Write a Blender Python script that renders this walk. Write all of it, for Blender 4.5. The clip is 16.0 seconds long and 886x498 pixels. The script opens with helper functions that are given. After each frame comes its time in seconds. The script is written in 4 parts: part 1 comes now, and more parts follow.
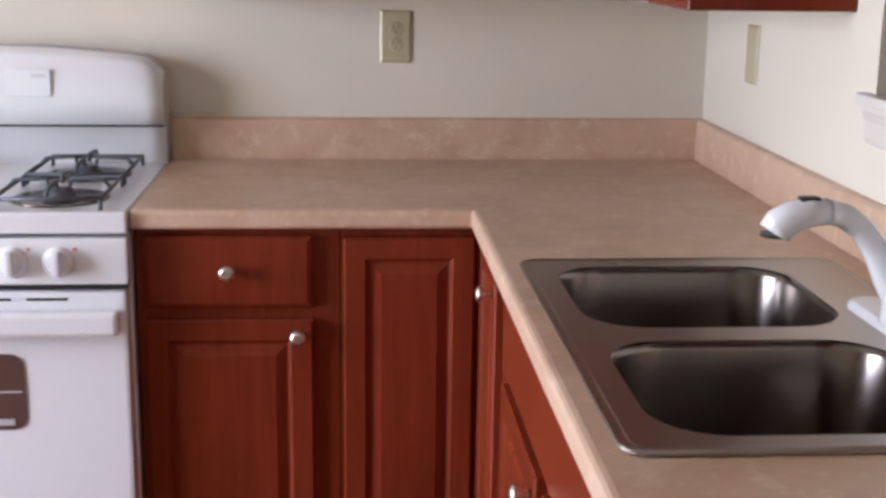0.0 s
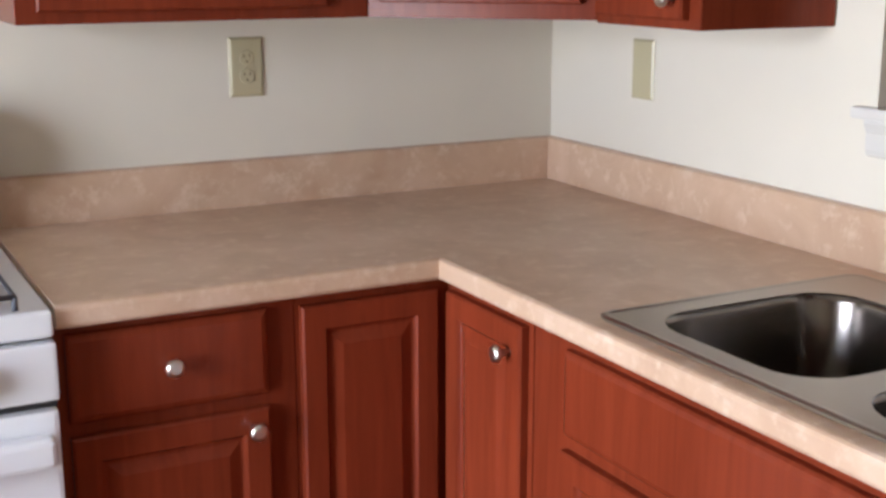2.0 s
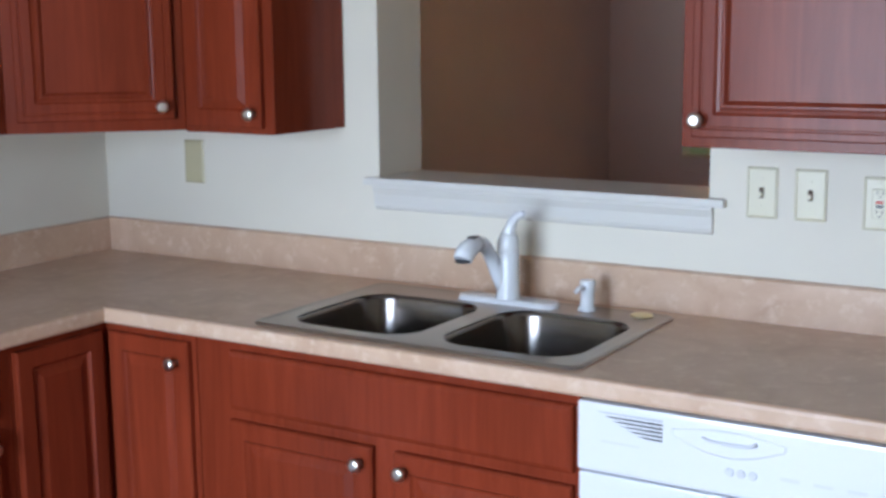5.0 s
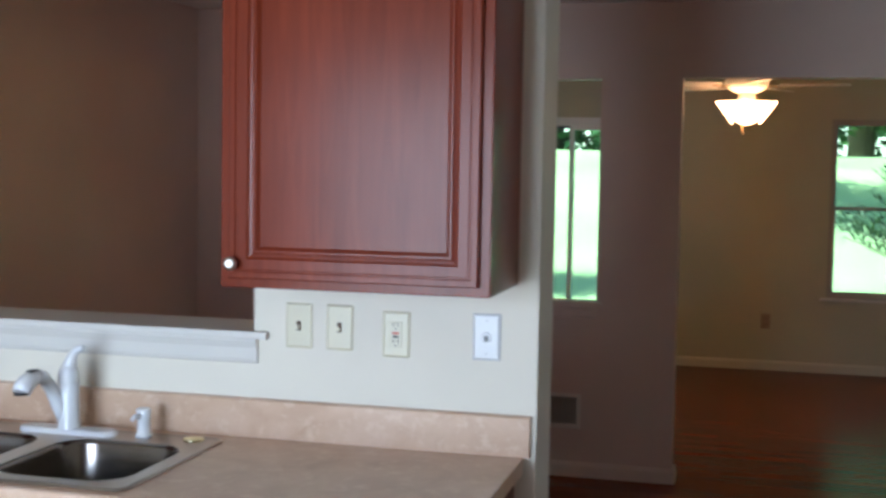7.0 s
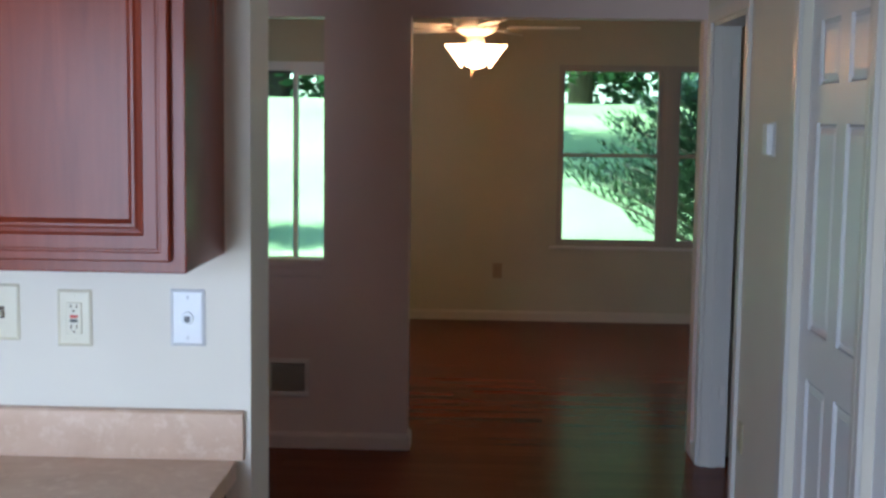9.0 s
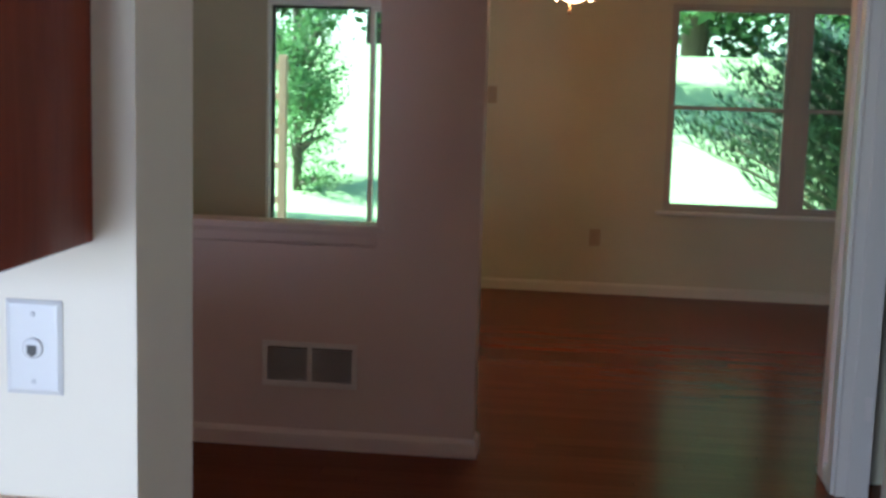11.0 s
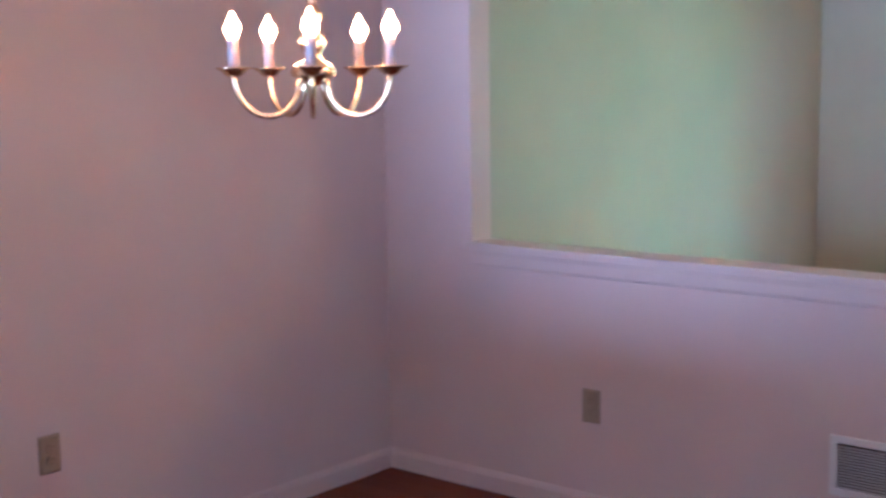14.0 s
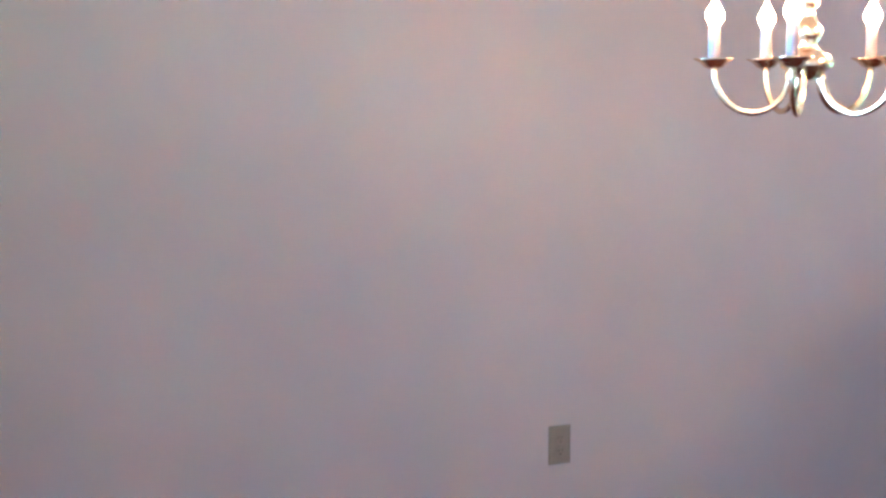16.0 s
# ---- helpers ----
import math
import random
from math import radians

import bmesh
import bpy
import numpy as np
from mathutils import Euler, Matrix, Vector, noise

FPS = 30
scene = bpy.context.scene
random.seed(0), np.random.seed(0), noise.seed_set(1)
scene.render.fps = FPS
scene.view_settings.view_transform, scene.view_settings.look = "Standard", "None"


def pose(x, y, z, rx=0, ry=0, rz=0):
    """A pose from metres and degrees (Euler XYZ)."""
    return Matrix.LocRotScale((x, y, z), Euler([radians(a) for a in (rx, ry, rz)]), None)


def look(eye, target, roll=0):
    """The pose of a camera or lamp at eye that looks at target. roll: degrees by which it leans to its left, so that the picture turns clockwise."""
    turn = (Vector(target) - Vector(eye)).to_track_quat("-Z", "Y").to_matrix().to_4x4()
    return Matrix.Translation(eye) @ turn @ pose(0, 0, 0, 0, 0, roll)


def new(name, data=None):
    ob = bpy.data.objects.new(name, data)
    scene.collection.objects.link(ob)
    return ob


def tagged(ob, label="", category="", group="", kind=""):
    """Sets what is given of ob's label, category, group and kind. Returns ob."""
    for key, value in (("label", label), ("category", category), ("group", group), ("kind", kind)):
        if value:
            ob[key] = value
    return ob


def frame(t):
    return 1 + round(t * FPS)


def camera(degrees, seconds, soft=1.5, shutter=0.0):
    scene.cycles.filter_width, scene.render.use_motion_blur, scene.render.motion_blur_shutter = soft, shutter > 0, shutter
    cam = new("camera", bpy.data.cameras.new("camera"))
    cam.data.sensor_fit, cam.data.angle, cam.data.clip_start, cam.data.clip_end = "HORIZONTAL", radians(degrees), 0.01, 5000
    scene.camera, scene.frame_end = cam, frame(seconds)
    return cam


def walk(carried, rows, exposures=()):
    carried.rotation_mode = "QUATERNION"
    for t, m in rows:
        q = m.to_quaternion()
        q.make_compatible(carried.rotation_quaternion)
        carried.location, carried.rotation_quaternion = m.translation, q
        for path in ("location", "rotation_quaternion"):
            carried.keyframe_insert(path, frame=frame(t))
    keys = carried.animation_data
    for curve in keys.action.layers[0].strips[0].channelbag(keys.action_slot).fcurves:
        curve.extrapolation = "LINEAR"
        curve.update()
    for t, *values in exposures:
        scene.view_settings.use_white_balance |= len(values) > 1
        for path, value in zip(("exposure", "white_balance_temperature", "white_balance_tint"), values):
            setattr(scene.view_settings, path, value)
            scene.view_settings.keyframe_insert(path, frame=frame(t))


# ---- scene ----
cam = camera(38.9, 16.0, soft=3.0, shutter=0.3)
PATH = [
    (0, (-0.896, -3.122, 1.421), (-0.747, -1.182, 0.959), 0.8),
    (0.5, (-1.016, -2.944, 1.435), (-0.724, -1.021, 0.968), 0.6),
    (1, (-1.117, -2.804, 1.432), (-0.679, -0.91, 0.96), -0.1),
    (1.5, (-1.433, -2.708, 1.446), (-0.709, -0.907, 0.965), 0.5),
    (2, (-1.67, -2.607, 1.449), (-0.764, -0.883, 0.993), 0.0),
    (2.5, (-1.863, -2.549, 1.464), (-0.782, -0.915, 1.061), 0.5),
    (3, (-2.08, -2.573, 1.49), (-0.812, -1.067, 1.136), 1.3),
    (3.2, (-2.22, -2.705, 1.543), (-0.885, -1.259, 1.187), 1.3),
    (5.3, (-2.884, -3.024, 1.586), (-1.159, -2.06, 1.277), -0.2),
    (5.5, (-2.944, -3.077, 1.592), (-1.187, -2.163, 1.311), 0.2),
    (6, (-3.035, -3.179, 1.616), (-1.208, -2.393, 1.407), 0.8),
    (6.5, (-3.056, -3.224, 1.636), (-1.168, -2.583, 1.48), 1.1),
    (7, (-3.038, -3.252, 1.641), (-1.104, -2.761, 1.503), 1.0),
    (7.5, (-2.983, -3.27, 1.636), (-1.018, -2.929, 1.483), 0.7),
    (8, (-2.918, -3.274, 1.633), (-0.937, -3.069, 1.458), 0.6),
    (8.5, (-2.747, -3.218, 1.628), (-0.759, -3.126, 1.428), 0.5),
    (8.7, (-2.663, -3.201, 1.63), (-0.675, -3.138, 1.42), 0.8),
    (10.8, (-1.564, -3.263, 1.582), (0.406, -3.068, 1.298), 1.6),
    (11, (-1.436, -3.265, 1.563), (0.53, -3.036, 1.275), 1.7),
    (11.5, (-1.224, -3.362, 1.534), (0.721, -2.997, 1.235), 1.0),
    (12, (-1.012, -3.385, 1.540), (0.904, -2.892, 1.243), 0.3),
    (12.5, (-0.763, -3.393, 1.497), (1.111, -2.757, 1.230), -0.7),
    (13, (-0.519, -3.415, 1.552), (1.283, -2.591, 1.278), -0.6),
    (13.5, (-0.332, -3.438, 1.544), (1.36, -2.407, 1.269), -0.5),
    (14, (-0.16, -3.418, 1.526), (1.367, -2.155, 1.256), -0.8),
    (14.5, (-0.028, -3.446, 1.496), (1.241, -1.921, 1.248), -1.1),
    (15, (0.135, -3.447, 1.505), (1.056, -1.69, 1.249), -0.8),
    (15.5, (0.215, -3.51, 1.53), (0.912, -1.661, 1.236), -0.6),
    (16, (0.222, -3.445, 1.524), (0.952, -1.604, 1.251), -0.4),
]
EXPOSURES = [(0, 3.12, 7250, 33), (1.0, 3.3, 7300, 30), (3.2, 2.97, 6850, 25), (5.3, 2.7, 6150, 20), (6.5, 2.73, 6250, 19), (8.7, 2.73, 5900, 21), (10.8, 2.97, 6100, 22), (12.5, 4.1, 5050, 28), (14.0, 4.85, 4680, 28), (14.8, 5.0, 4500, 27), (16, 5.6, 3960, -2)]
walk(cam, [(t, look(eye, target, roll)) for t, eye, target, roll in PATH], EXPOSURES)
KITCHEN_W, PATIO_W, LIVING_W = 14.5, 0.23, 0.25
BULB_E, FAN_E = 9.3, 3.6

# ---- light ----
world = bpy.data.worlds.new("world")
scene.world = world
world.use_nodes = True
_wn = world.node_tree
_sky = _wn.nodes.new("ShaderNodeTexSky")
_sky.sky_type = 'NISHITA'
_sky.sun_disc = False
_sky.sun_elevation = radians(52)
_sky.sun_rotation = radians(-12)
_wn.links.new(_sky.outputs[0], _wn.nodes["Background"].inputs[0])
_wn.nodes["Background"].inputs[1].default_value = 0.11
SUN_DIR = Vector((math.sin(radians(-12)) * math.cos(radians(52)), math.cos(radians(-12)) * math.cos(radians(52)), math.sin(radians(52))))
_s = bpy.data.lights.new("sun", 'SUN')
_s.energy, _s.angle, _s.color = 4.2, radians(0.6), (1.0, 0.95, 0.86)
_so = new("sun", _s)
_so.matrix_world = look(SUN_DIR * 60, (0, 0, 0))


def window_light(name, w, h, power, color, loc, target, spread=180):
    d = bpy.data.lights.new(name, 'AREA')
    d.shape, d.size, d.size_y, d.energy, d.color = 'RECTANGLE', w, h, power, color
    o = new(name, d)
    d.spread = radians(spread)
    o.matrix_world = look(loc, target)
    return o


window_light("kitchen_window_daylight", 1.55, 1.9, KITCHEN_W, (0.63, 0.82, 1.0), (-4.25, -1.7, 1.12), (0, -1.7, -0.35), 130)
window_light("patio_door_daylight", 1.4, 1.85, PATIO_W, (0.80, 1.0, 0.93), (7.44, -1.7, 1.02), (0, -1.7, 1.02))
window_light("living_window_daylight", 1.6, 1.3, LIVING_W, (0.78, 1.0, 0.88), (7.44, -4.65, 1.33), (0, -4.65, 1.33))

# ---- materials ----


def material(name, base, rough=0.6, metal=0.0, spec=0.5, coat=0.0):
    m = bpy.data.materials.new(name)
    m.use_nodes = True
    b = m.node_tree.nodes["Principled BSDF"]
    b.inputs["Base Color"].default_value = (*base, 1)
    b.inputs["Roughness"].default_value = rough
    b.inputs["Metallic"].default_value = metal
    b.inputs["Specular IOR Level"].default_value = spec
    b.inputs["Coat Weight"].default_value = coat
    b.inputs["Coat Roughness"].default_value = 0.15
    return m


def node(m, kind, **vals):
    n = m.node_tree.nodes.new(kind)
    for k, v in vals.items():
        n.inputs[k.replace("_", " ")].default_value = v
    return n


def coords(m, scale=(1, 1, 1)):
    tc = m.node_tree.nodes.new("ShaderNodeNewGeometry")
    mp = m.node_tree.nodes.new("ShaderNodeMapping")
    mp.inputs["Scale"].default_value = scale
    m.node_tree.links.new(tc.outputs["Position"], mp.inputs["Vector"])
    return mp.outputs[0]


def object_coords(m, scale=(1, 1, 1)):
    tc = m.node_tree.nodes.new("ShaderNodeTexCoord")
    mp = m.node_tree.nodes.new("ShaderNodeMapping")
    mp.inputs["Scale"].default_value = scale
    m.node_tree.links.new(tc.outputs["Object"], mp.inputs["Vector"])
    return mp.outputs[0]


def ramp(m, fac, stops):
    r = m.node_tree.nodes.new("ShaderNodeValToRGB")
    e = r.color_ramp.elements
    while len(e) < len(stops):
        e.new(0.5)
    for el, (p, c) in zip(e, stops):
        el.position, el.color = p, (*c, 1)
    m.node_tree.links.new(fac, r.inputs[0])
    return r.outputs[0]


def blend(m, a, b, fac, mode='MIX'):
    x = m.node_tree.nodes.new("ShaderNodeMix")
    x.data_type, x.blend_type = 'RGBA', mode
    for sock, v in ((x.inputs[6], a), (x.inputs[7], b), (x.inputs[0], fac)):
        if isinstance(v, bpy.types.NodeSocket):
            m.node_tree.links.new(v, sock)
        else:
            sock.default_value = v if isinstance(v, (int, float)) else (*v, 1)
    return x.outputs[2]


def base_link(m, col):
    m.node_tree.links.new(col, m.node_tree.nodes["Principled BSDF"].inputs["Base Color"])


def bump(m, height, strength=0.1, dist=0.002):
    b = m.node_tree.nodes.new("ShaderNodeBump")
    b.inputs["Strength"].default_value, b.inputs["Distance"].default_value = strength, dist
    m.node_tree.links.new(height, b.inputs["Height"])
    m.node_tree.links.new(b.outputs[0], m.node_tree.nodes["Principled BSDF"].inputs["Normal"])


def rough_link(m, fac, lo, hi):
    r = m.node_tree.nodes.new("ShaderNodeMapRange")
    r.inputs["To Min"].default_value, r.inputs["To Max"].default_value = lo, hi
    m.node_tree.links.new(fac, r.inputs[0])
    m.node_tree.links.new(r.outputs[0], m.node_tree.nodes["Principled BSDF"].inputs["Roughness"])


def paint(name, base, rough=0.55, var=0.05, grain=220.0):
    m = material(name, base, rough, 0, 0.35)
    big = node(m, "ShaderNodeTexNoise", Scale=1.3, Detail=4.0)
    fine = node(m, "ShaderNodeTexNoise", Scale=grain, Detail=2.0)
    c = coords(m)
    m.node_tree.links.new(c, big.inputs["Vector"])
    m.node_tree.links.new(c, fine.inputs["Vector"])
    lo = tuple(v * (1 - var) for v in base)
    hi = tuple(min(1, v * (1 + var)) for v in base)
    base_link(m, ramp(m, big.outputs[0], [(0.35, lo), (0.65, hi)]))
    bump(m, fine.outputs[0], 0.12, 0.0012)
    return m


M_WALL = paint("cream_wall_paint", (0.66, 0.615, 0.525))
M_LIVING = paint("khaki_wall_paint", (0.46, 0.44, 0.33))
M_DINING = paint("pale_taupe_wall_paint", (0.61, 0.48, 0.43))
M_DINTRIM = paint("pale_taupe_trim_paint", (0.62, 0.50, 0.45), 0.4, 0.02, 60)
M_LIVTRIM = paint("cream_trim_paint", (0.53, 0.50, 0.41), 0.4, 0.02, 60)
M_CEIL = paint("white_ceiling_paint", (0.78, 0.77, 0.74), 0.8)
M_TRIM = paint("white_trim_paint", (0.61, 0.59, 0.55), 0.35, 0.02, 60)
M_DOORWHITE = paint("white_door_paint", (0.74, 0.75, 0.76), 0.35, 0.02, 60)
M_VENT = paint("painted_vent_metal", (0.66, 0.62, 0.58), 0.4, 0.03, 90)
M_DARK = material("dark_void", (0.012, 0.010, 0.009), 0.9)
M_ENAMEL = material("white_enamel", (0.71, 0.725, 0.74), 0.22, 0, 0.5, 0.4)
M_PLASTIC = material("white_plastic", (0.57, 0.58, 0.59), 0.3)
M_BADGE = material("pale_printed_badge", (0.73, 0.75, 0.77), 0.3)
M_FAINTPRINT = material("faint_grey_print", (0.60, 0.61, 0.63), 0.4)
M_GREYPRINT = material("grey_print", (0.42, 0.43, 0.45), 0.5)
M_IRON = material("cast_iron_grate", (0.085, 0.095, 0.115), 0.5, 0.2)
M_ALMOND = material("almond_plastic", (0.44, 0.39, 0.25), 0.35)
M_ALMOND_L = material("light_almond_plastic", (0.60, 0.56, 0.42), 0.35)
M_TAN = material("tan_plastic", (0.32, 0.25, 0.17), 0.4)
M_SLOT = material("socket_slot", (0.10, 0.06, 0.04), 0.7)
M_RED = material("red_button", (0.5, 0.05, 0.03), 0.5)
M_BLACK = material("black_plastic", (0.015, 0.015, 0.016), 0.4)
M_NICKEL = material("brushed_nickel", (0.72, 0.68, 0.62), 0.28, 1.0)
M_BRASS = material("polished_brass", (0.74, 0.54, 0.34), 0.24, 1.0)
M_BRASS_PALE = material("pale_brass", (0.78, 0.68, 0.42), 0.3, 1.0)
M_ALU = material("dark_bronze_aluminium", (0.05, 0.045, 0.04), 0.45, 0.5)
M_SASH = paint("taupe_window_vinyl", (0.36, 0.33, 0.29), 0.45, 0.03, 60)
M_CANDLE = material("white_candle_sleeve", (0.24, 0.205, 0.215), 0.5)


def cherry():
    m = material("cherry_stained_wood", (0.15, 0.025, 0.011), 0.25, 0, 0.165, 0.0)
    c = object_coords(m, (34, 34, 2.2))
    n = node(m, "ShaderNodeTexNoise", Scale=1.0, Detail=8.0, Roughness=0.62)
    n.inputs["Distortion"].default_value = 1.1
    m.node_tree.links.new(c, n.inputs["Vector"])
    c2 = object_coords(m, (3.0, 3.0, 1.1))
    n2 = node(m, "ShaderNodeTexNoise", Scale=1.0, Detail=4.0)
    m.node_tree.links.new(c2, n2.inputs["Vector"])
    g = ramp(m, n.outputs[0], [(0.25, (0.155, 0.0235, 0.0092)), (0.55, (0.200, 0.032, 0.0125)), (0.8, (0.237, 0.041, 0.016))])
    s = ramp(m, n2.outputs[0], [(0.33, (0.80, 0.78, 0.78)), (0.67, (1.16, 1.14, 1.14))])
    base_link(m, blend(m, g, s, 1.0, 'MULTIPLY'))
    rough_link(m, n2.outputs[0], 0.20, 0.28)
    bump(m, n.outputs[0], 0.012, 0.0004)
    return m


def laminate():
    m = material("tan_stone_laminate", (0.42, 0.27, 0.17), 0.42, 0, 0.4)
    c = coords(m, (1, 1, 1))
    a = node(m, "ShaderNodeTexNoise", Scale=5.5, Detail=7.0, Roughness=0.6)
    a.inputs["Distortion"].default_value = 0.9
    b = node(m, "ShaderNodeTexNoise", Scale=26.0, Detail=5.0, Roughness=0.65)
    v = node(m, "ShaderNodeTexVoronoi", Scale=16.0)
    for n in (a, b, v):
        m.node_tree.links.new(c, n.inputs["Vector"])
    base = ramp(m, a.outputs[0], [(0.3, (0.49, 0.315, 0.212)), (0.5, (0.57, 0.385, 0.268)), (0.72, (0.64, 0.455, 0.338))])
    veins = ramp(m, b.outputs[0], [(0.52, (0, 0, 0)), (0.70, (0.7, 0.7, 0.7))])
    base_link(m, blend(m, base, (0.72, 0.56, 0.43), veins))
    rough_link(m, b.outputs[0], 0.28, 0.44)
    bump(m, b.outputs[0], 0.06, 0.0006)
    return m


def steel():
    m = material("brushed_stainless_steel", (0.40, 0.38, 0.36), 0.26, 1.0)
    c = coords(m, (260, 5, 40))
    n = node(m, "ShaderNodeTexNoise", Scale=3.0, Detail=4.0)
    m.node_tree.links.new(c, n.inputs["Vector"])
    # base kept dark and brownish: the room's dim reflections are put into the colour
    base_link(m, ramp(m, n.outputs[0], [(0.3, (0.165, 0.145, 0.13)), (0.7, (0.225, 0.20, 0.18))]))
    rough_link(m, n.outputs[0], 0.16, 0.24)
    return m


def floor_wood():
    m = material("red_oak_floorboards", (0.16, 0.05, 0.022), 0.25, 0, 0.08)
    info = m.node_tree.nodes.new("ShaderNodeObjectInfo")
    geo = m.node_tree.nodes.new("ShaderNodeNewGeometry")
    add = m.node_tree.nodes.new("ShaderNodeMath")
    add.operation = 'ADD'
    m.node_tree.links.new(info.outputs["Random"], add.inputs[0])
    m.node_tree.links.new(geo.outputs["Random Per Island"], add.inputs[1])
    fr = m.node_tree.nodes.new("ShaderNodeMath")
    fr.operation = 'FRACT'
    m.node_tree.links.new(add.outputs[0], fr.inputs[0])
    tone = ramp(m, fr.outputs[0], [(0.0, (0.133, 0.029, 0.0105)), (0.5, (0.15, 0.033, 0.012)), (1.0, (0.168, 0.038, 0.014))])
    c = coords(m, (60, 2.5, 60))
    n = node(m, "ShaderNodeTexNoise", Scale=1.0, Detail=7.0, Roughness=0.6)
    m.node_tree.links.new(c, n.inputs["Vector"])
    grain = ramp(m, n.outputs[0], [(0.3, (0.82, 0.81, 0.80)), (0.7, (1.1, 1.1, 1.1))])
    base_link(m, blend(m, tone, grain, 1.0, 'MULTIPLY'))
    rough_link(m, n.outputs[0], 0.20, 0.28)
    bump(m, n.outputs[0], 0.010, 0.0006)
    return m


def glass():
    m = bpy.data.materials.new("window_glass")
    m.use_nodes = True
    nt = m.node_tree
    nt.nodes.remove(nt.nodes["Principled BSDF"])
    tr = nt.nodes.new("ShaderNodeBsdfTransparent")
    tr.inputs[0].default_value = (0.74, 0.97, 0.90, 1)
    gl = nt.nodes.new("ShaderNodeBsdfGlossy")
    gl.inputs["Roughness"].default_value = 0.02
    fz = nt.nodes.new("ShaderNodeFresnel")
    fz.inputs[0].default_value = 1.45
    mx = nt.nodes.new("ShaderNodeMixShader")
    nt.links.new(fz.outputs[0], mx.inputs[0])
    nt.links.new(tr.outputs[0], mx.inputs[1])
    nt.links.new(gl.outputs[0], mx.inputs[2])
    nt.links.new(mx.outputs[0], nt.nodes["Material Output"].inputs[0])
    return m


def glow(name, color, strength):
    m = material(name, color, 0.4)
    b = m.node_tree.nodes["Principled BSDF"]
    b.inputs["Emission Color"].default_value = (*color, 1)
    b.inputs["Emission Strength"].default_value = strength
    return m


def leafy(name, stops, trans=0.25):
    m = material(name, stops[1][1], 0.55, 0, 0.3)
    geo = m.node_tree.nodes.new("ShaderNodeNewGeometry")
    base_link(m, ramp(m, geo.outputs["Random Per Island"], stops))
    nt = m.node_tree
    tl = nt.nodes.new("ShaderNodeBsdfTranslucent")
    nt.links.new(ramp(m, geo.outputs["Random Per Island"], stops), tl.inputs[0])
    mx = nt.nodes.new("ShaderNodeMixShader")
    mx.inputs[0].default_value = trans
    nt.links.new(nt.nodes["Principled BSDF"].outputs[0], mx.inputs[1])
    nt.links.new(tl.outputs[0], mx.inputs[2])
    nt.links.new(mx.outputs[0], nt.nodes["Material Output"].inputs[0])
    return m


def ground_grass():
    m = material("lawn_grass", (0.10, 0.17, 0.04), 0.9)
    c = coords(m)
    a = node(m, "ShaderNodeTexNoise", Scale=0.5, Detail=5.0)
    b = node(m, "ShaderNodeTexNoise", Scale=30.0, Detail=4.0)
    m.node_tree.links.new(c, a.inputs["Vector"])
    m.node_tree.links.new(c, b.inputs["Vector"])
    g = ramp(m, a.outputs[0], [(0.3, (0.17, 0.24, 0.10)), (0.7, (0.25, 0.31, 0.15))])
    s = ramp(m, b.outputs[0], [(0.3, (0.7, 0.7, 0.7)), (0.7, (1.2, 1.2, 1.2))])
    base_link(m, blend(m, g, s, 1.0, 'MULTIPLY'))
    bump(m, b.outputs[0], 0.6, 0.03)
    return m


def bark():
    m = material("rough_bark", (0.09, 0.065, 0.045), 0.9)
    c = coords(m, (20, 20, 4))
    n = node(m, "ShaderNodeTexNoise", Scale=1.0, Detail=6.0)
    m.node_tree.links.new(c, n.inputs["Vector"])
    base_link(m, ramp(m, n.outputs[0], [(0.3, (0.05, 0.035, 0.025)), (0.7, (0.14, 0.10, 0.07))]))
    bump(m, n.outputs[0], 0.6, 0.02)
    return m


# same sink steel, its colour lightened to offset dark reflections on deck and rim
M_DECK = material("satin_steel_deck_lightened", (0.36, 0.315, 0.28), 0.30, 1.0)
M_CHERRY, M_LAM, M_STEEL, M_FLOOR, M_GLASS = cherry(), laminate(), steel(), floor_wood(), glass()
M_BULB = glow("lit_candle_bulb", (1.0, 0.42, 0.125), BULB_E)
M_FANGLASS = glow("lit_frosted_glass", (1.0, 0.55, 0.24), FAN_E)
M_GRASS, M_BARK = ground_grass(), bark()
M_LEAF = leafy("green_leaves", [(0.0, (0.055, 0.13, 0.042)), (0.5, (0.095, 0.205, 0.068)), (1.0, (0.15, 0.285, 0.10))], 0.45)
M_NEEDLE = leafy("evergreen_needles", [(0.0, (0.006, 0.016, 0.009)), (0.5, (0.011, 0.027, 0.013)), (1.0, (0.035, 0.08, 0.03))], 0.12)
M_FENCE = paint("weathered_cedar", (0.24, 0.12, 0.08), 0.8, 0.15, 40)
M_CONCRETE = paint("pale_concrete", (0.45, 0.43, 0.40), 0.9, 0.1, 40)

# ---- builders ----


def box(bm, x0, x1, y0, y1, z0, z1, bevel=0.0, seg=2):
    """A box between the given limits, its edges rounded by bevel."""
    m = Matrix.Translation(((x0 + x1) / 2, (y0 + y1) / 2, (z0 + z1) / 2)) @ Matrix.Diagonal((abs(x1 - x0), abs(y1 - y0), abs(z1 - z0), 1))
    made = bmesh.ops.create_cube(bm, size=1, matrix=m)["verts"]
    if bevel:
        edges = {e for v in made for e in v.link_edges}
        bmesh.ops.bevel(bm, geom=list(edges), offset=bevel, segments=seg, affect='EDGES', profile=0.7)
    return bm


def solid(*args, **kw):
    return box(bmesh.new(), *args, **kw)


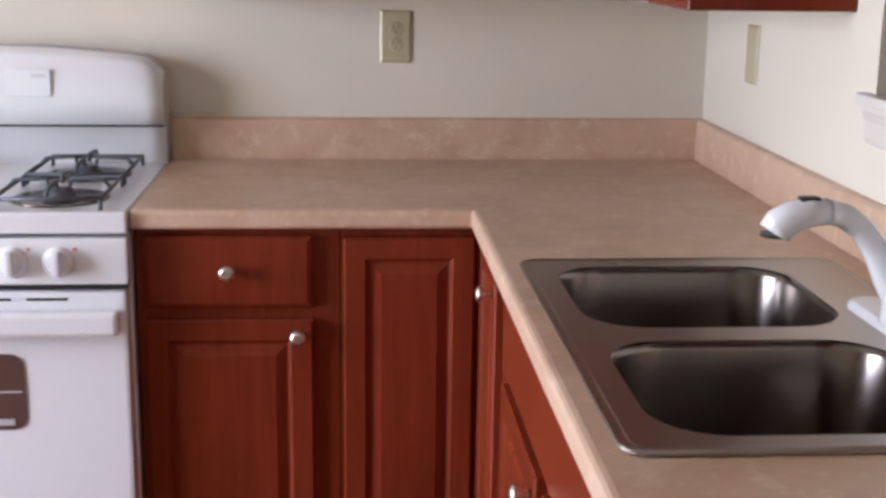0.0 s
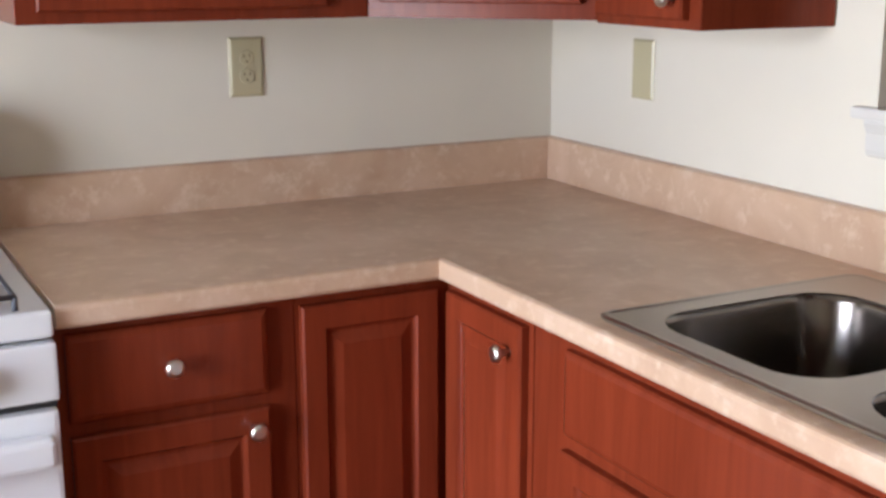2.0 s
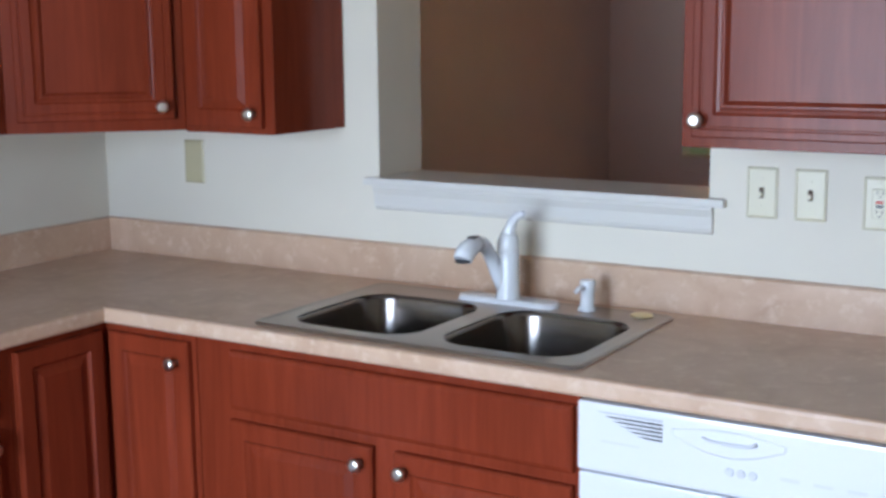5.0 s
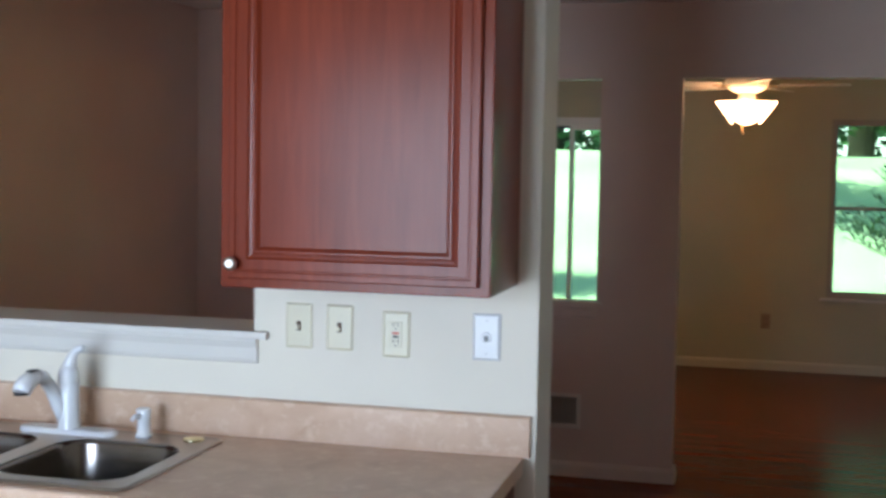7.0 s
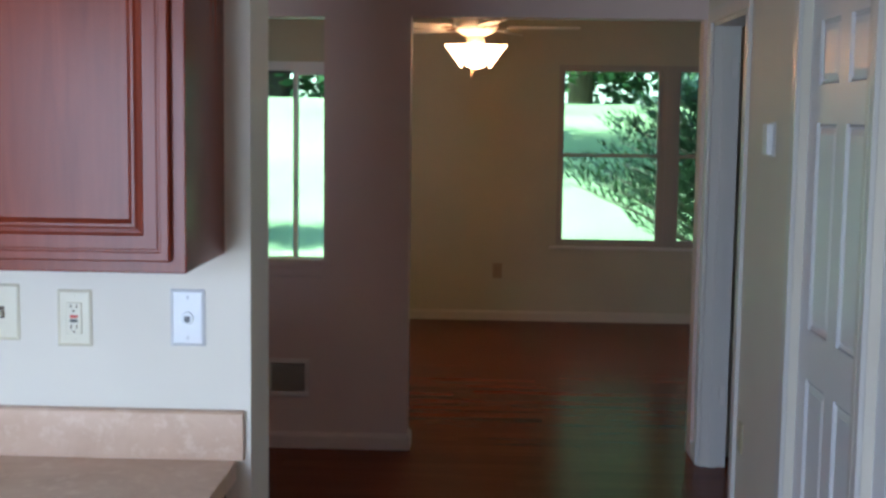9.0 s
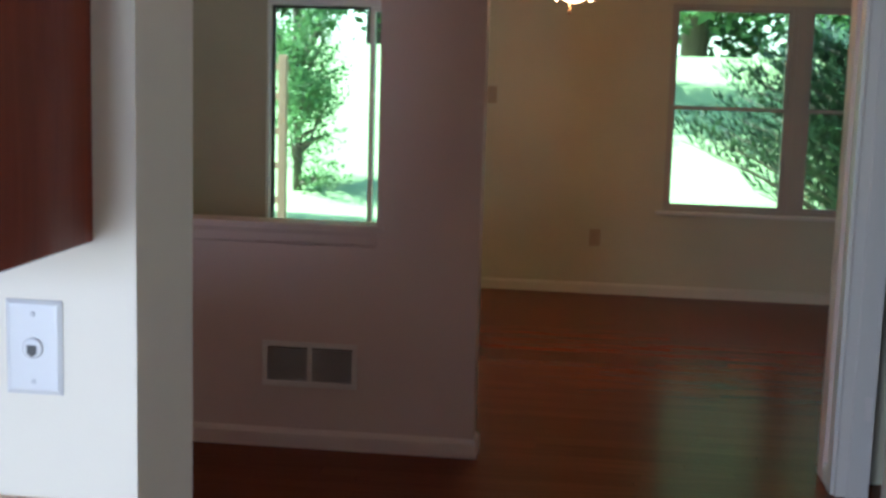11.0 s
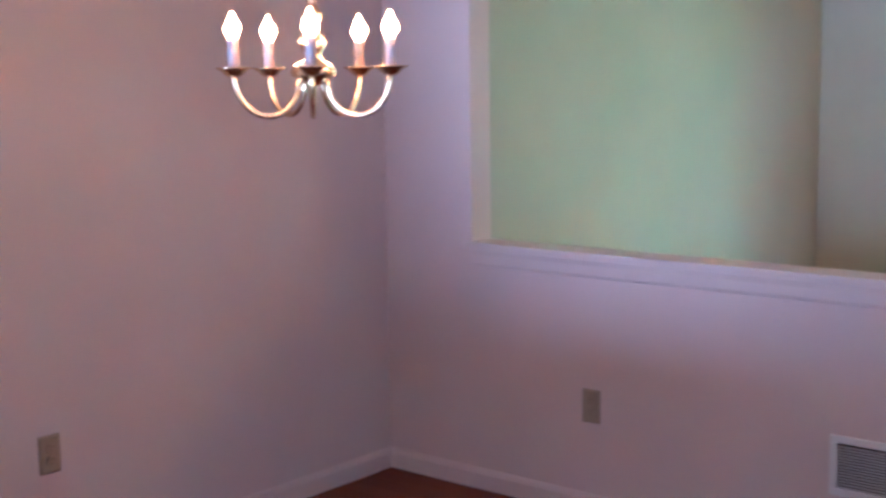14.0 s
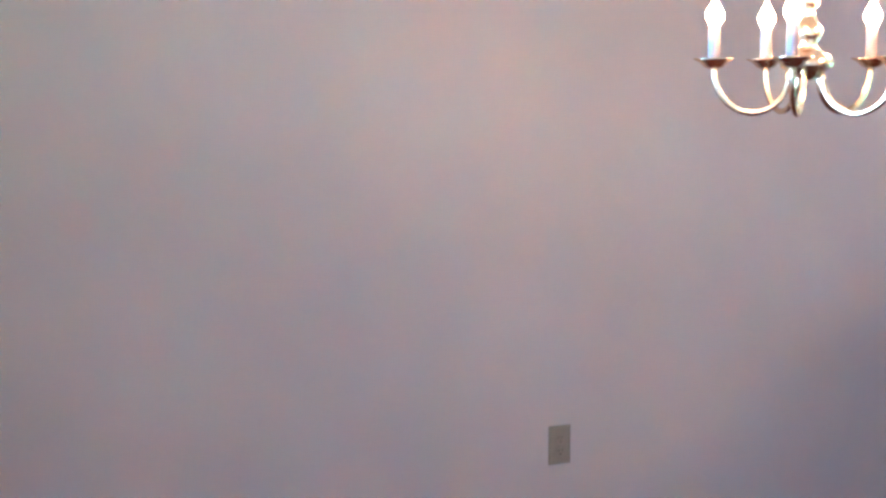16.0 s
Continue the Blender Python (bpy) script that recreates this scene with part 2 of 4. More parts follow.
def lathe(bm, profile, steps=20, m=None):
    """A turned body about z from (radius, height) pairs."""
    rings = []
    for r, z in profile:
        rings.append([bm.verts.new((r * math.cos(2 * math.pi * k / steps), r * math.sin(2 * math.pi * k / steps), z)) for k in range(steps)])
    faces = []
    for a, b in zip(rings, rings[1:]):
        for k in range(steps):
            faces.append(bm.faces.new((a[k], a[(k + 1) % steps], b[(k + 1) % steps], b[k])))
    faces.append(bm.faces.new(rings[0][::-1]))
    faces.append(bm.faces.new(rings[-1]))
    for f in faces[:-2]:
        f.smooth = True
    if m is not None:
        bmesh.ops.transform(bm, matrix=m, verts=[v for ring in rings for v in ring])
    return bm


def tube(bm, pts, radius, steps=10):
    """A round bar along points; radius is one number or one for each point."""
    pts = [Vector(p) for p in pts]
    rad = radius if isinstance(radius, (list, tuple)) else [radius] * len(pts)
    rings, side = [], None
    for k, p in enumerate(pts):
        d = (pts[min(k + 1, len(pts) - 1)] - pts[max(k - 1, 0)]).normalized()
        if side is None:
            side = d.orthogonal().normalized()
        side = (side - d * side.dot(d)).normalized()
        up = d.cross(side)
        rings.append([bm.verts.new(p + rad[k] * (math.cos(a) * side + math.sin(a) * up)) for a in (2 * math.pi * i / steps for i in range(steps))])
    for a, b in zip(rings, rings[1:]):
        for i in range(steps):
            bm.faces.new((a[i], a[(i + 1) % steps], b[(i + 1) % steps], b[i])).smooth = True
    bm.faces.new(rings[0][::-1])
    bm.faces.new(rings[-1])
    return bm


def sweep(bm, profile, path):
    """A closed profile of (out, up) pairs along level points, mitred at the turns; out is to the right of the way walked."""
    pts = [Vector(p) for p in path]
    rings = []
    for k, p in enumerate(pts):
        n = []
        if k:
            d = (p - pts[k - 1]).normalized()
            n.append(Vector((d.y, -d.x, 0)))
        if k < len(pts) - 1:
            d = (pts[k + 1] - p).normalized()
            n.append(Vector((d.y, -d.x, 0)))
        o = n[0] if len(n) == 1 else (n[0] + n[1]) / (1 + n[0].dot(n[1]))
        rings.append([bm.verts.new(p + o * a + Vector((0, 0, b))) for a, b in profile])
    c = len(profile)
    for a, b in zip(rings, rings[1:]):
        for i in range(c):
            bm.faces.new((a[i], b[i], b[(i + 1) % c], a[(i + 1) % c]))
    bm.faces.new(rings[0])
    bm.faces.new(rings[-1][::-1])
    bmesh.ops.recalc_face_normals(bm, faces=bm.faces)
    return bm


def stepped(bm, w, h, rings, x=0, z=0, y=0.0):
    """A panel facing -y, w by h, from (inset, forward) rings: the frame, the moulding and the raised field of a door."""
    loops = []
    for i, f in rings:
        loops.append([bm.verts.new((x + a, y - f, z + b)) for a, b in ((i, i), (w - i, i), (w - i, h - i), (i, h - i))])
    for a, b in zip(loops, loops[1:]):
        for k in range(4):
            bm.faces.new((a[k], a[(k + 1) % 4], b[(k + 1) % 4], b[k]))
    bm.faces.new(loops[-1])
    bm.faces.new(loops[0][::-1])
    bmesh.ops.recalc_face_normals(bm, faces=bm.faces)
    return bm


def mesh_of(name, bm, mat):
    me = bpy.data.meshes.new(name)
    bm.to_mesh(me)
    bm.free()
    me.materials.append(mat)
    return me


def part(name, bm, mat, parent, label=""):
    ob = new(name, mesh_of(name, bm, mat))
    ob.parent = parent
    if label:
        tagged(ob, label)
    return ob


def thing(name, loc, rz, label, category, group="", kind=""):
    ob = new(name)
    ob.empty_display_size = 0.1
    ob.matrix_basis = pose(*loc, 0, 0, rz)
    return tagged(ob, label, category, group, kind)


def single(name, bm, mat, loc, rz, label, category, group="", kind=""):
    ob = new(name, mesh_of(name, bm, mat))
    ob.matrix_basis = pose(*loc, 0, 0, rz)
    return tagged(ob, label, category, group, kind)


def structure(name, bm, mat, label, category):
    return single(name, bm, mat, (0, 0, 0), 0, label, category, "", "structure")


def pierced(bm, axis, a0, a1, p0, p1, z0, z1, holes):
    """A wall along x or y between a0 and a1, p0 to p1 thick, with holes (a, b, bottom, top)."""
    cuts = sorted({a0, a1, *[h[0] for h in holes], *[h[1] for h in holes]})
    for a, b in zip(cuts, cuts[1:]):
        mid = (a + b) / 2
        spans = sorted((h[2], h[3]) for h in holes if h[0] <= mid <= h[1])
        z = z0
        for lo, hi in spans + [(z1, z1)]:
            if lo - z > 1e-4:
                box(bm, *((a, b, p0, p1) if axis == 'x' else (p0, p1, a, b)), z, lo)
            z = hi
    bmesh.ops.remove_doubles(bm, verts=bm.verts, dist=1e-5)
    seen = {}
    for f in list(bm.faces):
        seen.setdefault(tuple(round(c, 4) for c in f.calc_center_median()), []).append(f)
    bmesh.ops.delete(bm, geom=[f for fs in seen.values() if len(fs) > 1 for f in fs], context='FACES_ONLY')
    return bm


# ---- structure ----
FZ, CEIL = 0.02, 2.46           # floor and ceiling
XD, XF = 3.38, 7.30             # dividing wall and far wall
YD, YL, YR = -0.21, -0.265, -4.22   # end walls of dining and living room, right-hand wall

structure("wall_kitchen_back", pierced(bmesh.new(), 'x', -4.4, 0.0, 0.0, 0.12, FZ, CEIL, []), M_WALL, "cream painted kitchen wall behind the stove", "wall")
structure("wall_kitchen_passthrough", pierced(bmesh.new(), 'y', -2.727, 0.12, 0.0, 0.215, FZ, CEIL, [(-1.975, -1.041, 1.172, 2.12)]), M_WALL,
          "cream painted wall with a pass-through opening over the sink", "wall")
structure("wall_kitchen_west", pierced(bmesh.new(), 'y', YR, 0.0, -4.4, -4.28, FZ, CEIL, [(-2.5, -0.9, 0.12, 2.12)]), M_WALL, "cream painted kitchen wall with a wide window opening", "wall")
structure("wall_right", pierced(bmesh.new(), 'x', -4.4, XD, YR - 0.12, YR, FZ, CEIL, [(2.45, 3.22, FZ, 2.06), (0.02, 0.77, FZ, 2.06), (0.84, 1.60, FZ, 2.06)]), M_WALL,
          "off-white painted hall wall with a doorway and closet doors", "wall")
structure("wall_dining_side", pierced(bmesh.new(), 'x', 0.215, XD + 0.115, YD, YD + 0.12, FZ, CEIL, []), M_DINING, "pale taupe painted dining room side wall", "wall")
structure("wall_living_side", pierced(bmesh.new(), 'x', XD + 0.115, XF, YL, YL + 0.12, FZ, CEIL, []), M_LIVING, "khaki painted living room side wall beside the patio door", "wall")
structure("wall_dividing", pierced(bmesh.new(), 'y', YR - 0.12, YD, XD, XD + 0.115, FZ, CEIL, [(-2.44, -0.625, 0.915, 2.076), (-4.205, -2.847, FZ, 2.084)]), M_DINING,
          "pale taupe half wall and column between dining room and living room", "wall")
structure("wall_living_far", pierced(bmesh.new(), 'y', -6.6, YD, XF, XF + 0.16, FZ, CEIL, [(-2.442, -0.955, FZ, 2.03), (-5.50, -3.765, 0.62, 2.03)]), M_LIVING,
          "khaki painted living room wall with patio door and window", "wall")
structure("wall_living_south", pierced(bmesh.new(), 'x', XD, XF + 0.16, -6.72, -6.6, FZ, CEIL, []), M_LIVING, "khaki painted living room side wall", "wall")
structure("wall_living_west", pierced(bmesh.new(), 'y', -6.6, YR - 0.12, XD, XD + 0.115, FZ, CEIL, []), M_LIVING, "khaki painted living room wall", "wall")
structure("wall_side_room", pierced(bmesh.new(), 'x', -4.4, XD, -6.12, -6.0, FZ, CEIL, []), M_WALL, "plain wall of the room beyond the hall doorway", "wall")
structure("wall_side_room_west", pierced(bmesh.new(), 'y', -6.0, YR - 0.12, -4.4, -4.28, FZ, CEIL, []), M_WALL, "plain wall closing the side room", "wall")
structure("wall_jog", solid(-0.0, 0.215, 0.121, 0.2, FZ, CEIL), M_WALL, "plain return wall behind the kitchen corner", "wall")
structure("ceiling", solid(-4.4, XF + 0.16, -6.72, 0.2, CEIL, CEIL + 0.1), M_CEIL, "white painted ceiling", "ceiling")
structure("floor", solid(-4.4, XF + 0.16, -6.72, 0.2, FZ - 0.14, FZ - 0.016), M_FLOOR, "reddish brown hardwood floor", "floor")

# baseboards: a flat board with a rounded cap
BASE = [(0, 0), (0.014, 0), (0.014, 0.058), (0.010, 0.068), (0.005, 0.075), (0, 0.077)]


def baseboard(path, mat=M_TRIM, label="white painted wooden baseboard"):
    structure("baseboard", sweep(bmesh.new(), BASE, [(x, y, FZ) for x, y in path]), mat, label, "baseboard")


baseboard([(0.216, YD), (XD, YD), (XD, -2.847), (XD + 0.115, -2.847), (XD + 0.115, YL), (XF, YL), (XF, -0.955)], M_DINTRIM, "pale taupe painted wooden baseboard")
baseboard([(XF, -2.445), (XF, -6.6)], M_LIVTRIM, "cream painted wooden baseboard")
baseboard([(XD, -4.205), (XD, YR), (3.285, YR)])
baseboard([(2.385, YR), (1.665, YR)])

# ledge and apron mouldings of the two openings
APRON = [(0, 0), (0.018, 0), (0.018, -0.006), (0.0145, -0.014), (0.011, -0.024), (0.010, -0.052), (0.007, -0.062), (0, -0.066)]


def ledge(name, loc, w, depth, horn, label, mat):
    t = thing(name, loc, -90, label, "window sill", "", "structure")
    part("ledge_board", box(bmesh.new(), -horn, w + horn, -0.022, depth, -0.021, 0.0, 0.006), mat, t)
    part("apron_moulding", sweep(bmesh.new(), APRON, [(w + horn - 0.03, 0, -0.021), (-horn + 0.03, 0, -0.021)][::-1]), mat, t)
    return t


ledge("window_sill_1", (0.0, -1.041, 1.193), 0.934, 0.217, 0.042, "white painted wooden ledge under the pass-through opening", M_TRIM)
ledge("window_sill_2", (XD, -0.625, 0.937), 1.815, 0.117, 0.03, "white painted wooden ledge capping the half wall", M_DINTRIM)


# ---- kitchen: cabinets ----
def knob(parent, x, y, z):
    bm = bmesh.new()
    lathe(bm, [(0.0075, 0.0), (0.006, 0.006), (0.006, 0.012), (0.013, 0.018), (0.0162, 0.023), (0.0150, 0.028), (0.009, 0.0315)], 20,
          Matrix.Translation((x, y, z)) @ Matrix.Rotation(radians(90), 4, 'X'))
    return part("knob", bm, M_NICKEL, parent, "round brushed nickel knob")


RAISED = [(0, -0.0), (0, 0.015), (0.004, 0.019), (0.044, 0.019), (0.048, 0.0135), (0.052, 0.0105), (0.056, 0.0105), (0.075, 0.0168), (0.078, 0.0176)]
RECESSED = [(0, -0.0), (0, 0.015), (0.003, 0.019), (0.016, 0.019), (0.018, 0.0165), (0.021, 0.0165), (0.023, 0.019), (0.046, 0.019), (0.051, 0.0135), (0.058, 0.0125), (0.062, 0.0165), (0.067, 0.0165), (0.075, 0.0075)]
SLAB = [(0, -0.0), (0, 0.012), (0.004, 0.016), (0.012, 0.019), (0.016, 0.019)]


def front(kind, cab, x, z, w, h, rings, k=None, y=0.0):
    d = part(kind, stepped(bmesh.new(), w, h, rings, x, z, y), M_CHERRY, cab)
    if k:
        knob(d, k[0], y - 0.019, k[1])
    return d


def carcass(cab, w, d, z0, z1, toe=0.0, label=""):
    bm = bmesh.new()
    box(bm, 0, w, 0, d, z0 + toe, z1, 0.002, 1)
    if toe:
        box(bm, 0.001, w - 0.001, 0.075, d, z0, z0 + toe)
    return part("body", bm, M_CHERRY, cab, label)


B0, B1, DEP = FZ, 0.872, 0.605
# drawer base beside the stove
cab = thing("base_cabinet", (-1.330, -0.61, 0), 0, "reddish cherry base cabinet with one drawer over a raised panel door", "cabinet", "kitchen cabinets")
carcass(cab, 0.415, DEP, B0, B1, 0.1)
front("drawer_front", cab, 0.018, 0.704, 0.341, 0.151, SLAB, (0.187, 0.783))
front("door", cab, 0.018, 0.13, 0.341, 0.549, RAISED, (0.328, 0.645))
# corner base: two leaves that meet in the inner corner
cab = thing("corner_base_cabinet", (-0.914, -0.61, 0), 0, "cherry corner base cabinet with two narrow folding doors", "cabinet", "kitchen cabinets")
bm = bmesh.new()
box(bm, 0, 0.304, 0, DEP, B0 + 0.1, B1)
box(bm, 0.3042, 0.909, -0.304, DEP, B0 + 0.1, B1)
box(bm, 0.075, 0.38, 0.075, DEP, B0, B0 + 0.1)
part("body", bm, M_CHERRY, cab)
front("door", cab, 0.006, 0.13, 0.270, 0.721, RAISED)
bm = stepped(bmesh.new(), 0.266, 0.718, RAISED, 0, 0, 0)
bmesh.ops.transform(bm, matrix=pose(0.304, -0.024, 0.13, 0, 0, -90), verts=bm.verts)
d2 = part("door", bm, M_CHERRY, cab)
bm = bmesh.new()
lathe(bm, [(0.0075, 0.0), (0.006, 0.006), (0.006, 0.012), (0.013, 0.018), (0.0162, 0.023), (0.0150, 0.028), (0.009, 0.0315)], 20,
      Matrix.Translation((0.285, -0.252, 0.795)) @ Matrix.Rotation(radians(-90), 4, 'Y'))
part("knob", bm, M_NICKEL, d2, "round brushed nickel knob")
# sink base
cab = thing("sink_base_cabinet", (-0.61, -0.918, 0), -90, "cherry sink base cabinet with a false front over two doors", "cabinet", "kitchen cabinets")
part("face_frame", solid(0, 1.018, 0, 0.02, B0 + 0.1, B1), M_CHERRY, cab)
part("side_panel", solid(0, 0.018, 0.02, DEP, B0 + 0.1, B1), M_CHERRY, cab)
part("side_panel", solid(1.0, 1.018, 0.02, DEP, B0 + 0.1, B1), M_CHERRY, cab)
part("bottom_panel", solid(0.018, 1.0, 0.02, DEP, B0 + 0.1, B0 + 0.12), M_CHERRY, cab)
part("toe_board", solid(0.0, 1.018, 0.075, 0.09, B0, B0 + 0.1), M_CHERRY, cab)
front("false_front", cab, 0.110, 0.703, 0.898, 0.143, SLAB)
front("door", cab, 0.106, 0.13, 0.412, 0.546, RAISED, (0.488, 0.637))
front("door", cab, 0.576, 0.13, 0.432, 0.546, RAISED, (0.605, 0.637))
# end panel
cab = thing("end_panel", (-0.61, -2.588, 0), -90, "cherry end panel closing the counter beside the dishwasher", "cabinet", "kitchen cabinets")
bm = bmesh.new()
box(bm, 0, 0.088, 0, DEP, B0, B1, 0.002, 1)
part("body", bm, M_CHERRY, cab)

# dishwasher
dw = thing("dishwasher", (-0.62, -1.940, 0), -90, "white built-in dishwasher under the counter with a vented control panel", "dishwasher")
part("body", solid(0.004, 0.640, 0.02, 0.58, FZ + 0.1, 0.868), M_ENAMEL, dw)
part("door_panel", solid(0.004, 0.640, -0.012, 0.018, FZ + 0.11, 0.718, 0.006), M_ENAMEL, dw)
panel = part("control_panel", solid(0.004, 0.640, -0.02, 0.018, 0.724, 0.866, 0.008), M_ENAMEL, dw)
for k in range(6):
    bm = bmesh.new()
    z, x0 = 0.848 - 0.0078 * k, 0.045 + 0.017 * k
    a = [bm.verts.new(c) for c in ((x0, -0.0205, z + 0.0012), (0.182, -0.0205, z + 0.0022), (0.182, -0.0205, z - 0.0018), (x0 + 0.016, -0.0205, z - 0.0012))]
    b = [bm.verts.new(v.co + Vector((0, 0.004, 0))) for v in a]
    bm.faces.new(a), bm.faces.new(b[::-1])
    for q in range(4):
        bm.faces.new((a[q], a[(q + 1) % 4], b[(q + 1) % 4], b[q]))
    bmesh.ops.recalc_face_normals(bm, faces=bm.faces)
    part("vent_slot", bm, M_DARK if k else M_GREYPRINT, panel, "dark vent slot")
# lens-shaped latch recess with a thin grip bar
bm = bmesh.new()
pts = [(0.20 + 0.22 * q / 12, 0.838 + 0.012 * math.sin(math.pi * q / 12)) for q in range(13)] + [(0.42 - 0.22 * q / 12, 0.826 - 0.030 * math.sin(math.pi * q / 12)) for q in range(13)]
a = [bm.verts.new((x, -0.0198, z)) for x, z in pts]
b = [bm.verts.new((0.31 + (x - 0.31) * 0.96, -0.0228, 0.828 + (z - 0.828) * 0.86)) for x, z in pts]
for q in range(len(pts)):
    bm.faces.new((a[q], a[(q + 1) % len(pts)], b[(q + 1) % len(pts)], b[q]))
bm.faces.new(b)
bmesh.ops.recalc_face_normals(bm, faces=bm.faces)
part("handle", bm, M_ENAMEL, panel, "moulded white latch recess")
bm = tube(bmesh.new(), [(0.262, -0.0230, 0.832), (0.275, -0.0255, 0.827), (0.31, -0.0265, 0.8255), (0.352, -0.0255, 0.827), (0.366, -0.0230, 0.834)], [0.0025, 0.003, 0.0034, 0.003, 0.0045], 8)
part("latch", bm, M_FAINTPRINT, panel)
part("printed_mark", solid(0.055, 0.135, -0.0208, -0.0199, 0.787, 0.791), M_FAINTPRINT, panel, "grey printed line")
for k in range(3):
    part("button", lathe(bmesh.new(), [(0.008, 0), (0.008, 0.002), (0.006, 0.003)], 14, Matrix.Translation((0.315 + 0.022 * k, -0.0195, 0.772)) @ Matrix.Rotation(radians(90), 4, 'X')), M_FAINTPRINT, panel, "small grey button")
for k in range(3):
    part("printed_mark", solid(0.41 + 0.06 * k, 0.445 + 0.06 * k, -0.0208, -0.0199, 0.772, 0.779), M_FAINTPRINT, panel)
part("toe_plate", solid(0.01, 0.634, 0.06, 0.075, FZ, FZ + 0.1), M_BLACK, dw)

# worktop with its sink cut-out, rounded front edge and splash
ct = thing("worktop", (0, 0, 0), 0, "tan stone-patterned laminate counter with a low backsplash", "countertop")
Z0, Z1 = 0.874, 0.914
SX0, SX1, SY0, SY1 = -0.590, -0.100, -1.908, -1.112
bm = bmesh.new()
box(bm, -1.328, -0.63, -0.63, -0.0201, Z0, Z1)
box(bm, -0.63, -0.0201, SY1, -0.0201, Z0, Z1)
box(bm, -0.63, SX0, SY0, SY1, Z0, Z1)
box(bm, SX1, -0.0201, SY0, SY1, Z0, Z1)
box(bm, -0.63, -0.0201, -2.700, SY0, Z0, Z1)
bmesh.ops.remove_doubles(bm, verts=bm.verts, dist=1e-5)
part("top", bm, M_LAM, ct)
NOSE = [(0.0, 0.0), (0.0, -0.04), (0.014, -0.04), (0.0185, -0.037), (0.0205, -0.032), (0.0205, -0.010), (0.0185, -0.004), (0.014, -0.0012), (0.008, 0.0)]
part("front_edge", sweep(bmesh.new(), NOSE, [(-1.328, -0.63, Z1), (-0.63, -0.63, Z1), (-0.63, -2.700, Z1)]), M_LAM, ct)
SPL = [(0, 0), (0, 0.102), (0.012, 0.102), (0.017, 0.1005), (0.020, 0.097), (0.020, 0)]
part("backsplash", sweep(bmesh.new(), SPL, [(-1.328, -0.0003, Z1), (-0.0003, -0.0003, Z1), (-0.0003, -2.714, Z1)]), M_LAM, ct)


# upper cabinets
U0, U1, UD = 1.330, 2.10, 0.305
cab = thing("wall_cabinet", (-1.30, -UD, 0), 0, "cherry wall cabinet with raised panel doors hung over the counter", "cabinet", "kitchen cabinets")
carcass(cab, 0.672, UD - 0.002, U0, U1)
front("door", cab, 0.035, U0 + 0.022, 0.545, U1 - U0 - 0.045, RAISED, (0.553, U0 + 0.06))
cab = thing("corner_wall_cabinet", (-0.626, -UD, 0), -45, "cherry diagonal corner wall cabinet with one door", "cabinet", "kitchen cabinets")
bm = bmesh.new()
pts = [(-0.626, -0.003), (-0.626, -UD), (-UD, -0.626), (-0.003, -0.626), (-0.003, -0.003)]
inv = pose(-0.626, -UD, 0, 0, 0, -45).inverted()
lo = [bm.verts.new(inv @ Vector((x, y, U0))) for x, y in pts]
hi = [bm.verts.new(inv @ Vector((x, y, U1))) for x, y in pts]
bm.faces.new(lo), bm.faces.new(hi)
for k in range(5):
    bm.faces.new((lo[k], lo[(k + 1) % 5], hi[(k + 1) % 5], hi[k]))
bmesh.ops.recalc_face_normals(bm, faces=bm.faces)
part("body", bm, M_CHERRY, cab)
front("door", cab, 0.028, U0 + 0.03, 0.40, U1 - U0 - 0.05, RECESSED, (0.395, U0 + 0.065))
cab = thing("narrow_wall_cabinet", (-UD, -0.628, 0), -90, "narrow cherry wall cabinet beside the pass-through", "cabinet", "kitchen cabinets")
carcass(cab, 0.303, UD - 0.002, U0 - 0.004, U1)
front("door", cab, 0.018, U0 + 0.012, 0.255, U1 - U0 - 0.03, RAISED, (0.25, U0 + 0.05))
cab = thing("wall_cabinet", (-0.333, -2.030, 0), -90, "cherry wall cabinet with a glossy recessed panel door", "cabinet", "kitchen cabinets")
carcass(cab, 0.645, 0.331, U0 + 0.012, U1)
front("door", cab, 0.026, U0 + 0.034, 0.594, U1 - U0 - 0.049, RECESSED, (0.042, U0 + 0.07))

# ---- sink, tap and small things on the counter ----


def rrect(x0, x1, y0, y1, r, n=6):
    out = []
    for cx, cy, a0 in ((x1 - r, y1 - r, 0), (x0 + r, y1 - r, 90), (x0 + r, y0 + r, 180), (x1 - r, y0 + r, 270)):
        for k in range(n + 1):
            a = radians(a0 + 90 * k / n)
            out.append((cx + r * math.cos(a), cy + r * math.sin(a)))
    return out


def basin(x0, x1, y0, y1, depth, top):
    """A drawn bowl: rolled lip, near-upright sides, rounded foot and flat floor."""
    bm = bmesh.new()
    rings = []
    for inset, z, r in ((-0.004, top, 0.088), (0.000, top - 0.001, 0.086), (0.004, top - 0.005, 0.084), (0.007, top - 0.014, 0.082), (0.014, top - depth + 0.05, 0.078), (0.022, top - depth + 0.022, 0.075), (0.040, top - depth + 0.006, 0.07), (0.070, top - depth, 0.06)):
        rings.append([bm.verts.new((x, y, z)) for x, y in rrect(x0 + inset, x1 - inset, y0 + inset, y1 - inset, r)])
    n = len(rings[0])
    for a, b in zip(rings, rings[1:]):
        for k in range(n):
            bm.faces.new((a[k], a[(k + 1) % n], b[(k + 1) % n], b[k])).smooth = True
    bm.faces.new(rings[-1]).smooth = True
    bmesh.ops.recalc_face_normals(bm, faces=bm.faces)
    bmesh.ops.reverse_faces(bm, faces=bm.faces)
    return bm


